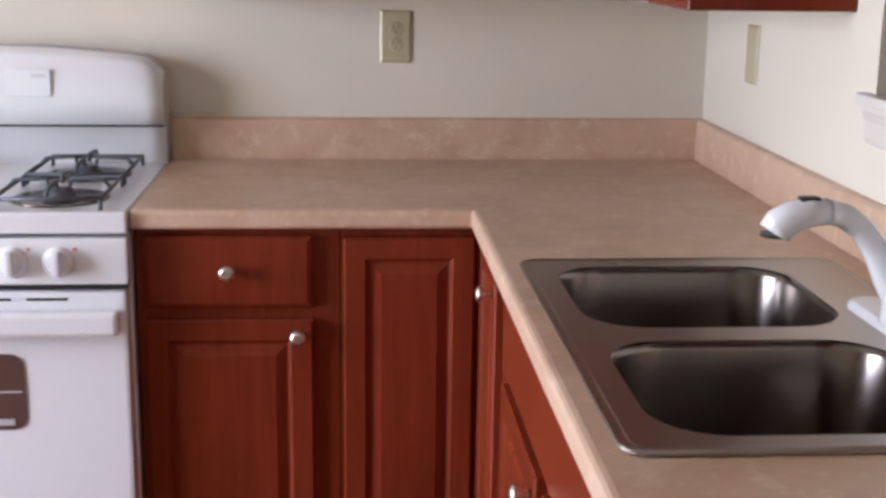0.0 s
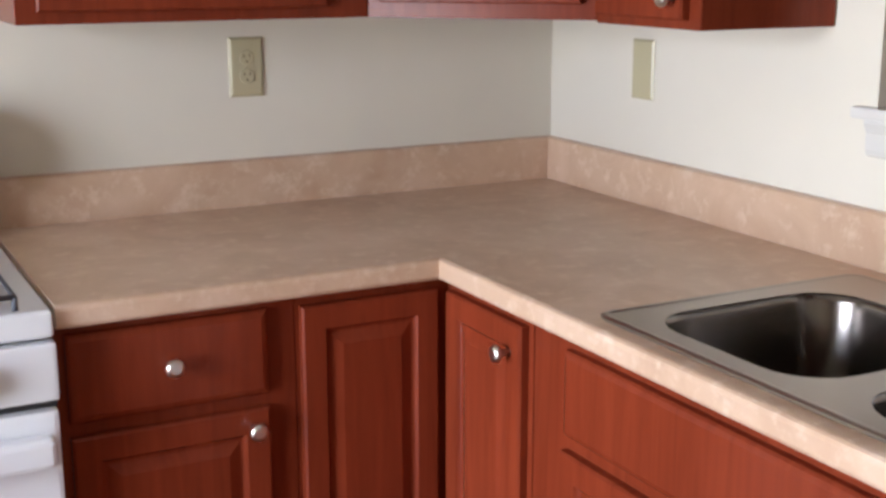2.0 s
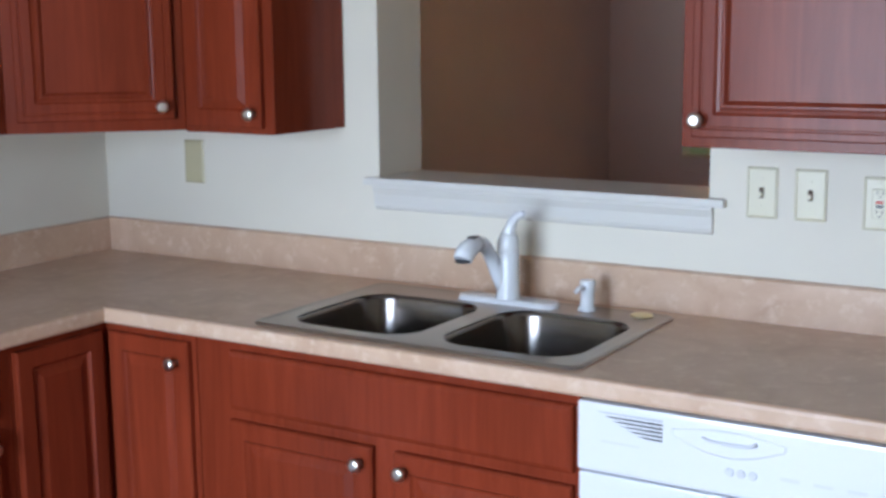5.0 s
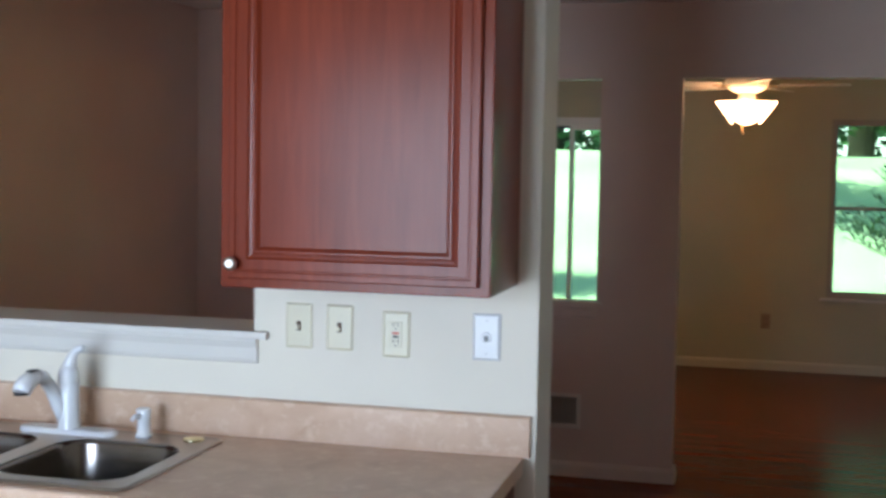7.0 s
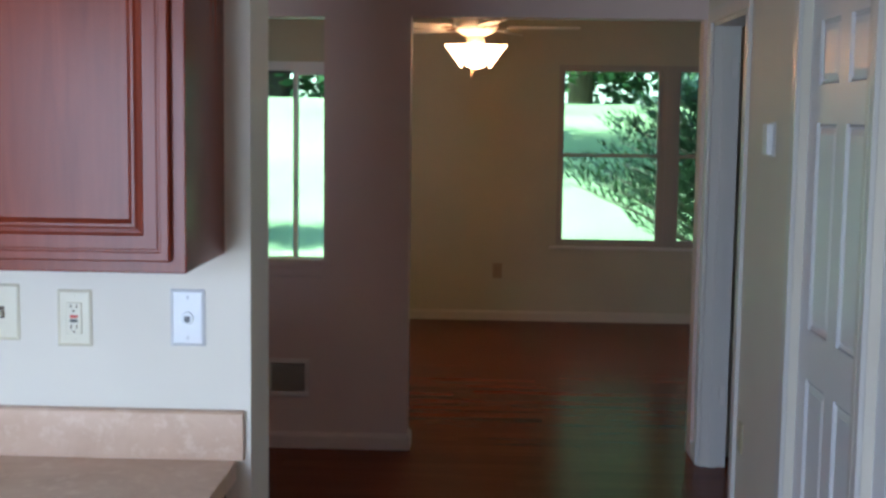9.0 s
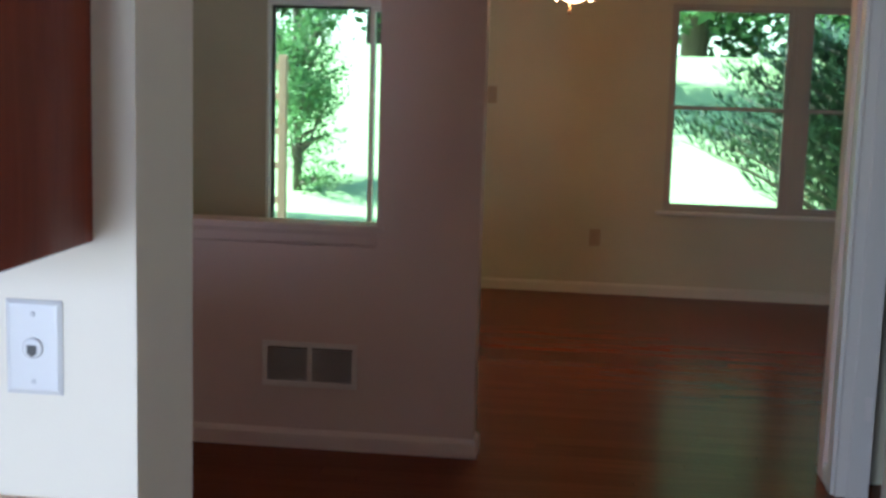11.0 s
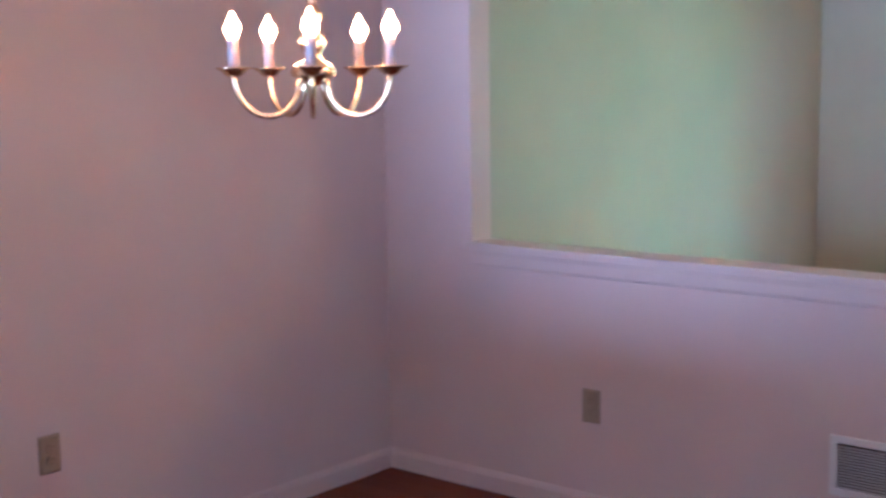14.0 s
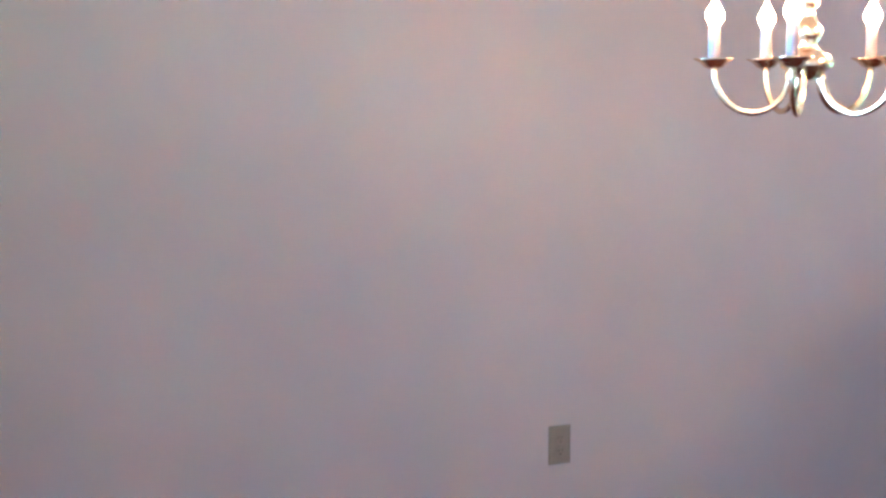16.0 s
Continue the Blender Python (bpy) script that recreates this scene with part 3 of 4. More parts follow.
snk = thing("kitchen_sink", (0, 0, 0), 0, "stainless steel double-bowl sink set into the counter", "sink")
BA, BB = (-0.570, -0.185, -1.496, -1.142), (-0.570, -0.185, -1.892, -1.546)
ZR = 0.920
bm = bmesh.new()
# deck: strips round the two bowls, corners filled to the bowls' rounding
for x0, x1, y0, y1 in ((-0.606, -0.566, -1.922, -1.098), (-0.189, -0.084, -1.922, -1.098), (-0.566, -0.189, -1.146, -1.098), (-0.566, -0.189, -1.550, -1.492), (-0.566, -0.189, -1.922, -1.888)):
    box(bm, x0, x1, y0, y1, Z1 + 0.0005, ZR)
for x0, x1, y0, y1 in (BA, BB):
    x0, x1, y0, y1 = x0 + 0.004, x1 - 0.004, y0 + 0.004, y1 - 0.004
    r = 0.086
    for cx, cy, sx, sy in ((x0, y0, 1, 1), (x1, y0, -1, 1), (x1, y1, -1, -1), (x0, y1, 1, -1)):
        o = bm.verts.new((cx, cy, ZR))
        arc = [bm.verts.new((cx + sx * (r - r * math.cos(radians(a))), cy + sy * (r - r * math.sin(radians(a))), ZR)) for a in range(0, 91, 15)]
        for a, b in zip(arc, arc[1:]):
            bm.faces.new((o, a, b))
bmesh.ops.recalc_face_normals(bm, faces=bm.faces)
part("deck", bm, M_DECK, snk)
RIM = [(0, 0), (0.008, 0), (0.0095, 0.002), (0.008, 0.0048), (0.004, 0.0066), (-0.001, 0.0068), (-0.006, 0.0058), (0, 0.0052)]
edge = rrect(-0.606, -0.084, -1.922, -1.098, 0.024, 5)
bm = sweep(bmesh.new(), RIM, [(x, y, Z1 + 0.0005) for x, y in edge + edge[:1]])
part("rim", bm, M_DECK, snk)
for k, b in enumerate((BA, BB)):
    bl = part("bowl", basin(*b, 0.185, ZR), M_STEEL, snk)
    cx, cy = (b[0] + b[1]) / 2, (b[2] + b[3]) / 2
    part("drain", lathe(bmesh.new(), [(0.044, 0), (0.044, 0.003), (0.036, 0.0035), (0.03, -0.002)], 24, Matrix.Translation((cx, cy, ZR - 0.1845))), M_STEEL, bl)

fc = thing("faucet", (-0.138, -1.515, ZR), 0, "white pull-out kitchen faucet with a lever handle on the sink deck", "faucet")
bm = bmesh.new()
pts = rrect(-0.030, 0.030, -0.138, 0.138, 0.029, 6)
lo = [bm.verts.new((x, y, 0)) for x, y in pts]
mi = [bm.verts.new((x, y, 0.007)) for x, y in pts]
hi = [bm.verts.new((x * 0.85, y * 0.96, 0.013)) for x, y in pts]
for a, b in ((lo, mi), (mi, hi)):
    for k in range(len(pts)):
        bm.faces.new((a[k], a[(k + 1) % len(pts)], b[(k + 1) % len(pts)], b[k]))
bm.faces.new(hi), bm.faces.new(lo[::-1])
part("base_plate", bm, M_ENAMEL, fc)
part("body", lathe(bmesh.new(), [(0.031, 0.012), (0.030, 0.016), (0.0285, 0.03), (0.0275, 0.09), (0.0275, 0.126), (0.0265, 0.1275), (0.0265, 0.1295), (0.0275, 0.131), (0.0275, 0.150), (0.025, 0.164), (0.018, 0.176), (0.008, 0.181)], 28), M_ENAMEL, fc)
bm = tube(bmesh.new(), [(0.0, 0.0, 0.160), (0.0, -0.004, 0.184), (-0.002, -0.013, 0.204), (-0.006, -0.027, 0.219), (-0.010, -0.044, 0.226), (-0.012, -0.052, 0.225)], [0.021, 0.0165, 0.012, 0.010, 0.0095, 0.006], 14)
part("lever", bm, M_ENAMEL, fc, "white lever handle")
sp = part("spout", tube(bmesh.new(), [(-0.004, 0.008, 0.030), (-0.020, 0.016, 0.070), (-0.036, 0.022, 0.108), (-0.058, 0.025, 0.138), (-0.084, 0.024, 0.157), (-0.112, 0.020, 0.164)], [0.017, 0.0185, 0.018, 0.0172, 0.0172, 0.0178], 18), M_ENAMEL, fc)
part("spray_head", tube(bmesh.new(), [(-0.110, 0.020, 0.164), (-0.134, 0.020, 0.163), (-0.158, 0.021, 0.156), (-0.174, 0.022, 0.146), (-0.181, 0.0225, 0.134)], [0.0182, 0.0205, 0.0228, 0.0238, 0.0225], 18), M_ENAMEL, fc)
part("aerator", lathe(bmesh.new(), [(0.0185, -0.003), (0.0185, 0.002)], 16, Matrix.Translation((-0.181, 0.0225, 0.132))), M_BLACK, fc, "black aerator ring")
part("spray_button", solid(-0.150, -0.122, 0.011, 0.030, 0.178, 0.1845, 0.003), M_BLACK, fc, "black spray button")

sd = thing("soap_dispenser", (-0.122, -1.722, ZR), 0, "small white plastic soap dispenser on the sink deck", "soap dispenser")
part("body", lathe(bmesh.new(), [(0.022, 0), (0.022, 0.006), (0.017, 0.010), (0.017, 0.045), (0.019, 0.048), (0.019, 0.070), (0.016, 0.074)], 20), M_ENAMEL, sd)
part("nozzle", tube(bmesh.new(), [(-0.015, 0, 0.058), (-0.04, 0.004, 0.060), (-0.052, 0.006, 0.052)], [0.006, 0.0055, 0.005], 10), M_ENAMEL, sd)
cp = single("hole_cover", lathe(bmesh.new(), [(0.027, 0), (0.027, 0.003), (0.023, 0.006), (0.008, 0.008)], 24), M_BRASS_PALE, (-0.118, -1.860, ZR), 0, "round pale brass hole cover on the sink deck", "hole cover")


# ---- wall plates ----
def plate(name, loc, rz, mat, label, kind, w=0.072, h=0.118):
    t = thing(name, loc, rz, label, "wall plate", "wall plates")
    rings = [(0, 0), (0, 0.002), (0.005, 0.0055), (0.008, 0.006)]
    part("cover_plate", stepped(bmesh.new(), w, h, rings, -w / 2, -h / 2), mat, t)

    def screw(z):
        part("screw", lathe(bmesh.new(), [(0.0035, 0), (0.003, 0.0012)], 10, Matrix.Translation((0, -0.0058, z)) @ Matrix.Rotation(radians(90), 4, 'X')), M_GREYPRINT if mat is M_PLASTIC else mat, t)

    if kind == "outlet":
        for dz in (-0.0195, 0.0195):
            s = part("socket", lathe(bmesh.new(), [(0.0165, 0), (0.0165, 0.002), (0.0155, 0.0026)], 20, Matrix.Translation((0, -0.0058, dz)) @ Matrix.Rotation(radians(90), 4, 'X')), mat, t)
            for dx, h in ((-0.0063, 0.0075), (0.0063, 0.0065)):
                part("slot", solid(dx - 0.0012, dx + 0.0012, -0.0090, -0.0082, dz + 0.004 - h / 2 + 0.001, dz + 0.004 + h / 2 + 0.001), M_SLOT, s)
            part("slot", lathe(bmesh.new(), [(0.0025, 0), (0.0025, 0.0008)], 10, Matrix.Translation((0, -0.0082, dz - 0.0075)) @ Matrix.Rotation(radians(90), 4, 'X')), M_SLOT, s)
        screw(0)
    elif kind == "switch":
        part("toggle_frame", solid(-0.0055, 0.0055, -0.0075, -0.0055, -0.0125, 0.0125), M_SLOT, t, "dark toggle opening")
        part("toggle", box(bmesh.new(), -0.004, 0.004, -0.017, -0.006, -0.008, 0.003, 0.0015, 1), M_ALMOND_L, t)
        screw(0.030), screw(-0.030)
    elif kind == "gfci":
        f = part("device_face", solid(-0.0165, 0.0165, -0.0085, -0.0055, -0.0335, 0.0335, 0.002, 1), M_ALMOND_L, t)
        for dz in (-0.0215, 0.0215):
            for dx in (-0.006, 0.006):
                part("slot", solid(dx - 0.0013, dx + 0.0013, -0.0093, -0.0083, dz, dz + 0.008), M_SLOT, f)
            part("slot", solid(-0.0022, 0.0022, -0.0093, -0.0083, dz - 0.008, dz - 0.004), M_SLOT, f)
        part("reset_button", solid(-0.008, 0.008, -0.0105, -0.0083, 0.001, 0.007), M_RED, f, "red reset button")
        part("test_button", solid(-0.008, 0.008, -0.0105, -0.0083, -0.008, -0.002), M_BLACK, f, "black test button")
        screw(0.047), screw(-0.047)
    elif kind == "phone":
        part("jack_ring", lathe(bmesh.new(), [(0.013, 0), (0.013, 0.003), (0.011, 0.004)], 20, Matrix.Translation((0, -0.0058, 0)) @ Matrix.Rotation(radians(90), 4, 'X')), M_PLASTIC, t)
        part("jack", solid(-0.006, 0.006, -0.0108, -0.0096, -0.007, 0.004), M_BLACK, t, "dark phone jack socket")
        part("jack_key", solid(-0.003, 0.003, -0.0106, -0.0096, -0.010, -0.007), M_BLACK, t)
        screw(0.042), screw(-0.042)
    else:
        screw(0.030), screw(-0.030)
    return t


plate("electrical_outlet", (-0.780, 0, 1.215), 0, M_ALMOND, "almond duplex electrical outlet on the kitchen wall", "outlet", 0.078, 0.128)
plate("blank_plate", (0, -0.372, 1.207), -90, M_ALMOND, "almond blank wall plate over the backsplash", "blank", 0.078, 0.130)
plate("light_switch", (0, -2.101, 1.213), -90, M_ALMOND_L, "almond toggle light switch over the counter", "switch")
plate("light_switch", (0, -2.212, 1.213), -90, M_ALMOND_L, "almond toggle light switch over the counter", "switch")
plate("electrical_outlet", (0, -2.363, 1.203), -90, M_ALMOND_L, "almond safety outlet with red and black test buttons", "gfci")
plate("phone_jack", (0, -2.598, 1.208), -90, M_PLASTIC, "white phone jack wall plate", "phone")
plate("electrical_outlet", (XD, -1.140, 0.407), -90, M_TAN, "tan plastic outlet low on the half wall", "outlet")
plate("electrical_outlet", (1.872, YD, 0.436), 0, M_TAN, "tan plastic outlet low on the dining room wall", "outlet")
plate("electrical_outlet", (XF, -3.31, 0.415), -90, M_TAN, "tan plastic outlet low on the khaki wall", "outlet")
plate("light_switch", (XF, -2.555, 1.38), -90, M_TAN, "tan plastic switch beside the patio door", "switch")
th = thing("thermostat", (1.97, YR, 1.56), 180, "white plastic thermostat on the wall beside the hall doorway", "thermostat")
part("base", solid(-0.042, 0.042, -0.006, 0.0, -0.062, 0.062, 0.002, 1), M_PLASTIC, th)
part("cover", solid(-0.036, 0.036, -0.030, -0.006, -0.055, 0.055, 0.006), M_DOORWHITE, th)
plate("electrical_outlet", (2.31, YR, 0.39), 180, M_ALMOND, "almond outlet low beside the hall doorway", "outlet")

# ---- stove ----
st = thing("gas_stove", (-2.092, -0.66, 0), 0, "white freestanding gas range with cast-iron grates and a curved backguard", "stove")
SW = 0.758
part("body", solid(0, SW, 0.03, 0.645, FZ + 0.02, 0.865, 0.004), M_ENAMEL, st)
bm = bmesh.new()
box(bm, 0, SW, -0.005, 0.60, 0.868, 0.912, 0.010, 3)
part("cooktop", bm, M_ENAMEL, st)
# backguard: slab with an arched, rounded top that leans out over a flat riser
bm = bmesh.new()
n = 18
rows = []
for f, (z0, y) in (("a", (0.912, 0.585)), ("b", (1.005, 0.585)), ("c", (1.008, 0.560)), ("d", (1.06, 0.548)), ("e", (None, 0.555)), ("f", (None, 0.572)), ("g", (None, 0.64)), ("h", (0.912, 0.64))):
    row = []
    for k in range(n + 1):
        x = SW * k / n
        e = min(x, SW - x)
        top = 1.165 + 0.028 * math.sin(math.pi * k / n) - (0.03 * (1 - min(1, e / 0.03)) ** 2)
        z = z0 if z0 is not None else top - {"e": 0.022, "f": 0.004, "g": 0.0}[f]
        row.append(bm.verts.new((x, y, z)))
    rows.append(row)
for a, b in zip(rows, rows[1:]):
    for k in range(n):
        bm.faces.new((a[k], a[k + 1], b[k + 1], b[k])).smooth = True
for k in (0, n):
    bm.faces.new([r[k] for r in rows])
bmesh.ops.recalc_face_normals(bm, faces=bm.faces)
bg = part("backguard", bm, M_ENAMEL, st)
part("seam", solid(0.004, SW - 0.004, 0.5835, 0.586, 1.000, 1.0065), M_DARK, bg, "dark shadow gap")
part("badge", solid(0.40, 0.50, 0.5455, 0.5485, 1.075, 1.14, 0.002, 1), M_BADGE, bg, "pale printed control badge")
part("badge_print", solid(0.455, 0.49, 0.544, 0.5458, 1.120, 1.130), M_FAINTPRINT, bg, "grey printed mark")
cp = part("control_panel", solid(0.0, SW, -0.015, 0.03, 0.768, 0.862, 0.006), M_ENAMEL, st)
for x in (0.10, 0.22, 0.535, 0.625):
    kb = part("knob", lathe(bmesh.new(), [(0.031, 0), (0.031, 0.004), (0.026, 0.008), (0.024, 0.014)], 24, Matrix.Translation((x, -0.015, 0.815)) @ Matrix.Rotation(radians(90), 4, 'X')), M_ENAMEL, cp, "white control knob")
    part("grip", solid(x - 0.007, x + 0.007, -0.048, -0.026, 0.79, 0.84, 0.005), M_ENAMEL, cp)
    part("printed_mark", solid(x + 0.030, x + 0.036, -0.0165, -0.0148, 0.838, 0.843), M_RED, cp)
part("gap", solid(0.003, SW - 0.003, -0.004, 0.028, 0.756, 0.768), M_BLACK, st, "black gap above the oven door")
od = part("oven_door", solid(0.004, SW - 0.004, -0.022, 0.028, 0.20, 0.755, 0.008), M_ENAMEL, st)
for k in range(5):
    part("vent_slot", solid(0.12 + 0.11 * k, 0.20 + 0.11 * k, -0.0235, -0.0215, 0.738, 0.743), M_DARK, od)
bm = bmesh.new()
pts = rrect(0.19, 0.548, 0.468, 0.628, 0.030, 6)
a = [bm.verts.new((x, -0.0215, z)) for x, z in pts]
b = [bm.verts.new((x, -0.0245, z)) for x, z in pts]
for k in range(len(pts)):
    bm.faces.new((a[k], a[(k + 1) % len(pts)], b[(k + 1) % len(pts)], b[k]))
bm.faces.new(b)
bmesh.ops.recalc_face_normals(bm, faces=bm.faces)
M_OVENGLASS = material("dark_oven_glass", (0.10, 0.055, 0.045), 0.12, 0, 0.6)
part("oven_window", bm, M_OVENGLASS, od, "dark tinted oven window")
# highlight low on the oven glass, built as a thin grey strip
part("window_highlight", solid(0.215, 0.523, -0.0262, -0.0243, 0.478, 0.492, 0.001, 1), M_GREYPRINT, od, "grey painted highlight along the oven window")
part("rack_line", solid(0.20, 0.54, -0.0252, -0.0243, 0.548, 0.5505), M_FAINTPRINT, od, "pale rack seen through the oven window")
bm = box(bmesh.new(), 0.018, 0.742, -0.062, -0.0215, 0.672, 0.722, 0.017, 4)
part("oven_handle", bm, M_ENAMEL, od)
part("storage_drawer", solid(0.004, SW - 0.004, -0.018, 0.028, FZ + 0.03, 0.192, 0.008), M_ENAMEL, st)
GC = [(0.20, 0.14), (0.20, 0.42), (0.60, 0.14), (0.60, 0.42)]
for gx, gy in GC:
    part("drip_pan", lathe(bmesh.new(), [(0.10, 0.0), (0.098, 0.003), (0.075, 0.0015), (0.03, 0.001)], 28, Matrix.Translation((gx, gy, 0.9125))), M_STEEL, st, "shiny metal drip pan")
    part("burner", lathe(bmesh.new(), [(0.034, 0.0), (0.034, 0.012), (0.026, 0.013), (0.026, 0.020), (0.010, 0.022)], 24, Matrix.Translation((gx, gy, 0.914))), M_IRON, st)
for gx in (0.20, 0.60):
    for gy in (0.14, 0.42):
        bm = bmesh.new()
        h, s, e = 0.951, 0.125, 0.9135
        w = 0.105
        tube(bm, [(gx - w, gy - s, h - 0.016), (gx + w, gy - s, h - 0.016), (gx + w, gy + s, h - 0.016), (gx - w, gy + s, h - 0.016), (gx - w, gy - s, h - 0.016)], 0.005, 8)
        for dx, dy in ((1, 0), (-1, 0), (0, 1), (0, -1)):
            ax, ay = dx * w, dy * s
            tube(bm, [(gx + ax, gy + ay, h - 0.017), (gx + ax * 0.86, gy + ay * 0.86, h), (gx + ax * 0.25, gy + ay * 0.25, h + 0.004), (gx + ax * 0.2, gy + ay * 0.2, h - 0.012)], 0.0048, 8)
        for dx, dy in ((1, 1), (-1, 1), (1, -1), (-1, -1)):
            tube(bm, [(gx + dx * w, gy + dy * s, h - 0.016), (gx + dx * w, gy + dy * s, e)], 0.0048, 8)
        part("grate", bm, M_IRON, st, "black cast-iron pan grate")

# ---- dining room ----
# return-air grille: frame, two fields of slats
vg = thing("return_vent", (XD, -1.986, 0.272), -90, "wide painted metal return-air grille low on the half wall", "air vent")
bm = bmesh.new()
VW, VH = 0.388, 0.184
for x0, x1, z0, z1 in ((0, VW, 0, 0.022), (0, VW, VH - 0.022, VH), (0, 0.022, 0.022, VH - 0.022), (VW - 0.022, VW, 0.022, VH - 0.022), (VW / 2 - 0.009, VW / 2 + 0.009, 0.022, VH - 0.022)):
    box(bm, x0, x1, -0.010, 0.0, z0, z1, 0.002, 1)
part("frame", bm, M_VENT, vg)
part("backing", solid(0.02, VW - 0.02, -0.0015, 0.0, 0.02, VH - 0.02), M_DARK, vg, "dark duct opening")
sl = mesh_of("slat", box(bmesh.new(), -0.082, 0.082, -0.005, 0.005, -0.0008, 0.0008), M_VENT)
for side in (0.022 + 0.083, VW - 0.022 - 0.083):
    for k in range(15):
        o = new("slat", sl)
        o.parent = vg
        o.matrix_basis = pose(side, -0.0062, 0.0275 + 0.0089 * k, -38, 0, 0)

# chandelier
CH = (1.685, -1.552, 1.547)
ch = thing("chandelier", CH, 8, "five-arm polished brass chandelier with lit candle bulbs on a chain", "chandelier")
part("centre_column", lathe(bmesh.new(), [(0.010, -0.035), (0.022, -0.025), (0.046, -0.012), (0.048, -0.004), (0.040, 0.010), (0.022, 0.018), (0.016, 0.03), (0.024, 0.042), (0.027, 0.055), (0.016, 0.07), (0.010, 0.09), (0.018, 0.10), (0.020, 0.115), (0.010, 0.13), (0.010, 0.15), (0.022, 0.165), (0.022, 0.175), (0.008, 0.19), (0.005, 0.22)], 24), M_BRASS, ch)
bm = bmesh.new()
for k in range(30):
    z = 0.225 + 0.021 * k
    if z > CEIL - CH[2] - 0.05:
        break
    pts = [(0.008 * math.cos(a), 0, z + 0.014 * math.sin(a)) for a in (2 * math.pi * i / 10 for i in range(11))]
    if k % 2:
        pts = [(0, x, zz) for x, _, zz in pts]
    tube(bm, pts, 0.002, 6)
part("chain", bm, M_BRASS, ch)
part("canopy", lathe(bmesh.new(), [(0.01, CEIL - CH[2] - 0.05), (0.03, CEIL - CH[2] - 0.04), (0.06, CEIL - CH[2] - 0.012), (0.062, CEIL - CH[2])], 28), M_BRASS, ch)
RC = 0.166
for k in range(5):
    rot = Matrix.Rotation(radians(72 * k), 4, 'Z')
    bm = bmesh.new()
    pts = []
    for i in range(15):
        a = math.pi * i / 14
        pts.append((0.030 + (RC - 0.030) / 2 * (1 - math.cos(a)), 0, -0.018 - 0.082 * math.sin(a) ** 0.9 + (0.012 * i / 14)))
    tube(bm, pts, 0.0058, 10)
    bmesh.ops.transform(bm, matrix=rot, verts=bm.verts)
    arm = part("arm", bm, M_BRASS, ch, "curved brass arm")
    off = rot @ Matrix.Translation((RC, 0, 0))
    part("cup", lathe(bmesh.new(), [(0.008, -0.014), (0.018, -0.010), (0.025, -0.002), (0.037, 0.004), (0.037, 0.006), (0.024, 0.003), (0.014, 0.002)], 24, off), M_BRASS, arm)
    part("candle_sleeve", lathe(bmesh.new(), [(0.0108, 0.002), (0.0108, 0.061), (0.009, 0.062)], 16, off), M_CANDLE, arm, "white candle sleeve")
    part("bulb", lathe(bmesh.new(), [(0.007, 0.0625), (0.0095, 0.067), (0.0150, 0.077), (0.0158, 0.085), (0.0115, 0.096), (0.005, 0.106), (0.0014, 0.117)], 16, off), M_BULB, arm, "lit flame-shaped bulb")

# ---- hall: doorway and closet doors in the right-hand wall ----
CAS = 0.062


def casing(bm, x0, x1, top):
    """Three boards with an eased edge round an opening, facing -y."""
    for a0, a1, z0, z1 in ((x0 - CAS, x0, FZ, top), (x1, x1 + CAS, FZ, top), (x0 - CAS, x1 + CAS, top, top + CAS)):
        box(bm, a0, a1, -0.016, 0.0, z0, z1, 0.004, 2)
    return bm


dr = thing("door_frame_1", (3.22, YR, 0), 180, "white painted doorway casing with painted hinges on its jamb", "door frame", "", "structure")
part("casing", casing(bmesh.new(), 0.0, 0.77, 2.06), M_TRIM, dr)
bm = bmesh.new()
box(bm, 0.0005, 0.018, 0.0, 0.12, FZ, 2.042)
box(bm, 0.752, 0.7695, 0.0, 0.12, FZ, 2.042)
box(bm, 0.0005, 0.7695, 0.0, 0.12, 2.042, 2.0595)
box(bm, 0.018, 0.030, 0.04, 0.075, FZ, 2.03)
part("jamb", bm, M_TRIM, dr)
for z in (0.36, 1.86):
    part("hinge", box(bmesh.new(), 0.0175, 0.0215, 0.082, 0.108, z - 0.045, z + 0.045, 0.001, 1), M_VENT, dr, "painted door hinge")


def panel_door(name, x, w, label):
    t = thing(name, (x, YR, 0), 180, label, "door", "closet doors")
    z0, z1, st_, y = FZ + 0.012, 2.048, 0.105, 0.03
    colw = (w - 3 * st_) / 2
    rails = [(z0, 0.24), (0.80, 0.96), (1.62, 1.74), (1.94, z1)]
    bm = bmesh.new()
    box(bm, 0, w, y + 0.012, y + 0.035, z0, z1)
    for a, b in rails:
        for k in range(2):
            x0 = st_ + k * (colw + st_)
            box(bm, x0, x0 + colw, y, y + 0.0118, a, b)
    for k in range(3):
        box(bm, k * (colw + st_), k * (colw + st_) + st_, y, y + 0.0118, z0, z1)
    slab = part("leaf", bm, M_DOORWHITE, t)
    for (_, a), (b, _) in zip(rails, rails[1:]):
        for k in range(2):
            x0 = st_ + k * (colw + st_)
            part("panel", stepped(bmesh.new(), colw - 0.006, b - a - 0.006, [(0, 0.0), (0.004, 0.010), (0.012, 0.002), (0.03, 0.009), (0.034, 0.0095)], x0 + 0.003, a + 0.003, y + 0.0118), M_DOORWHITE, slab)
    return t


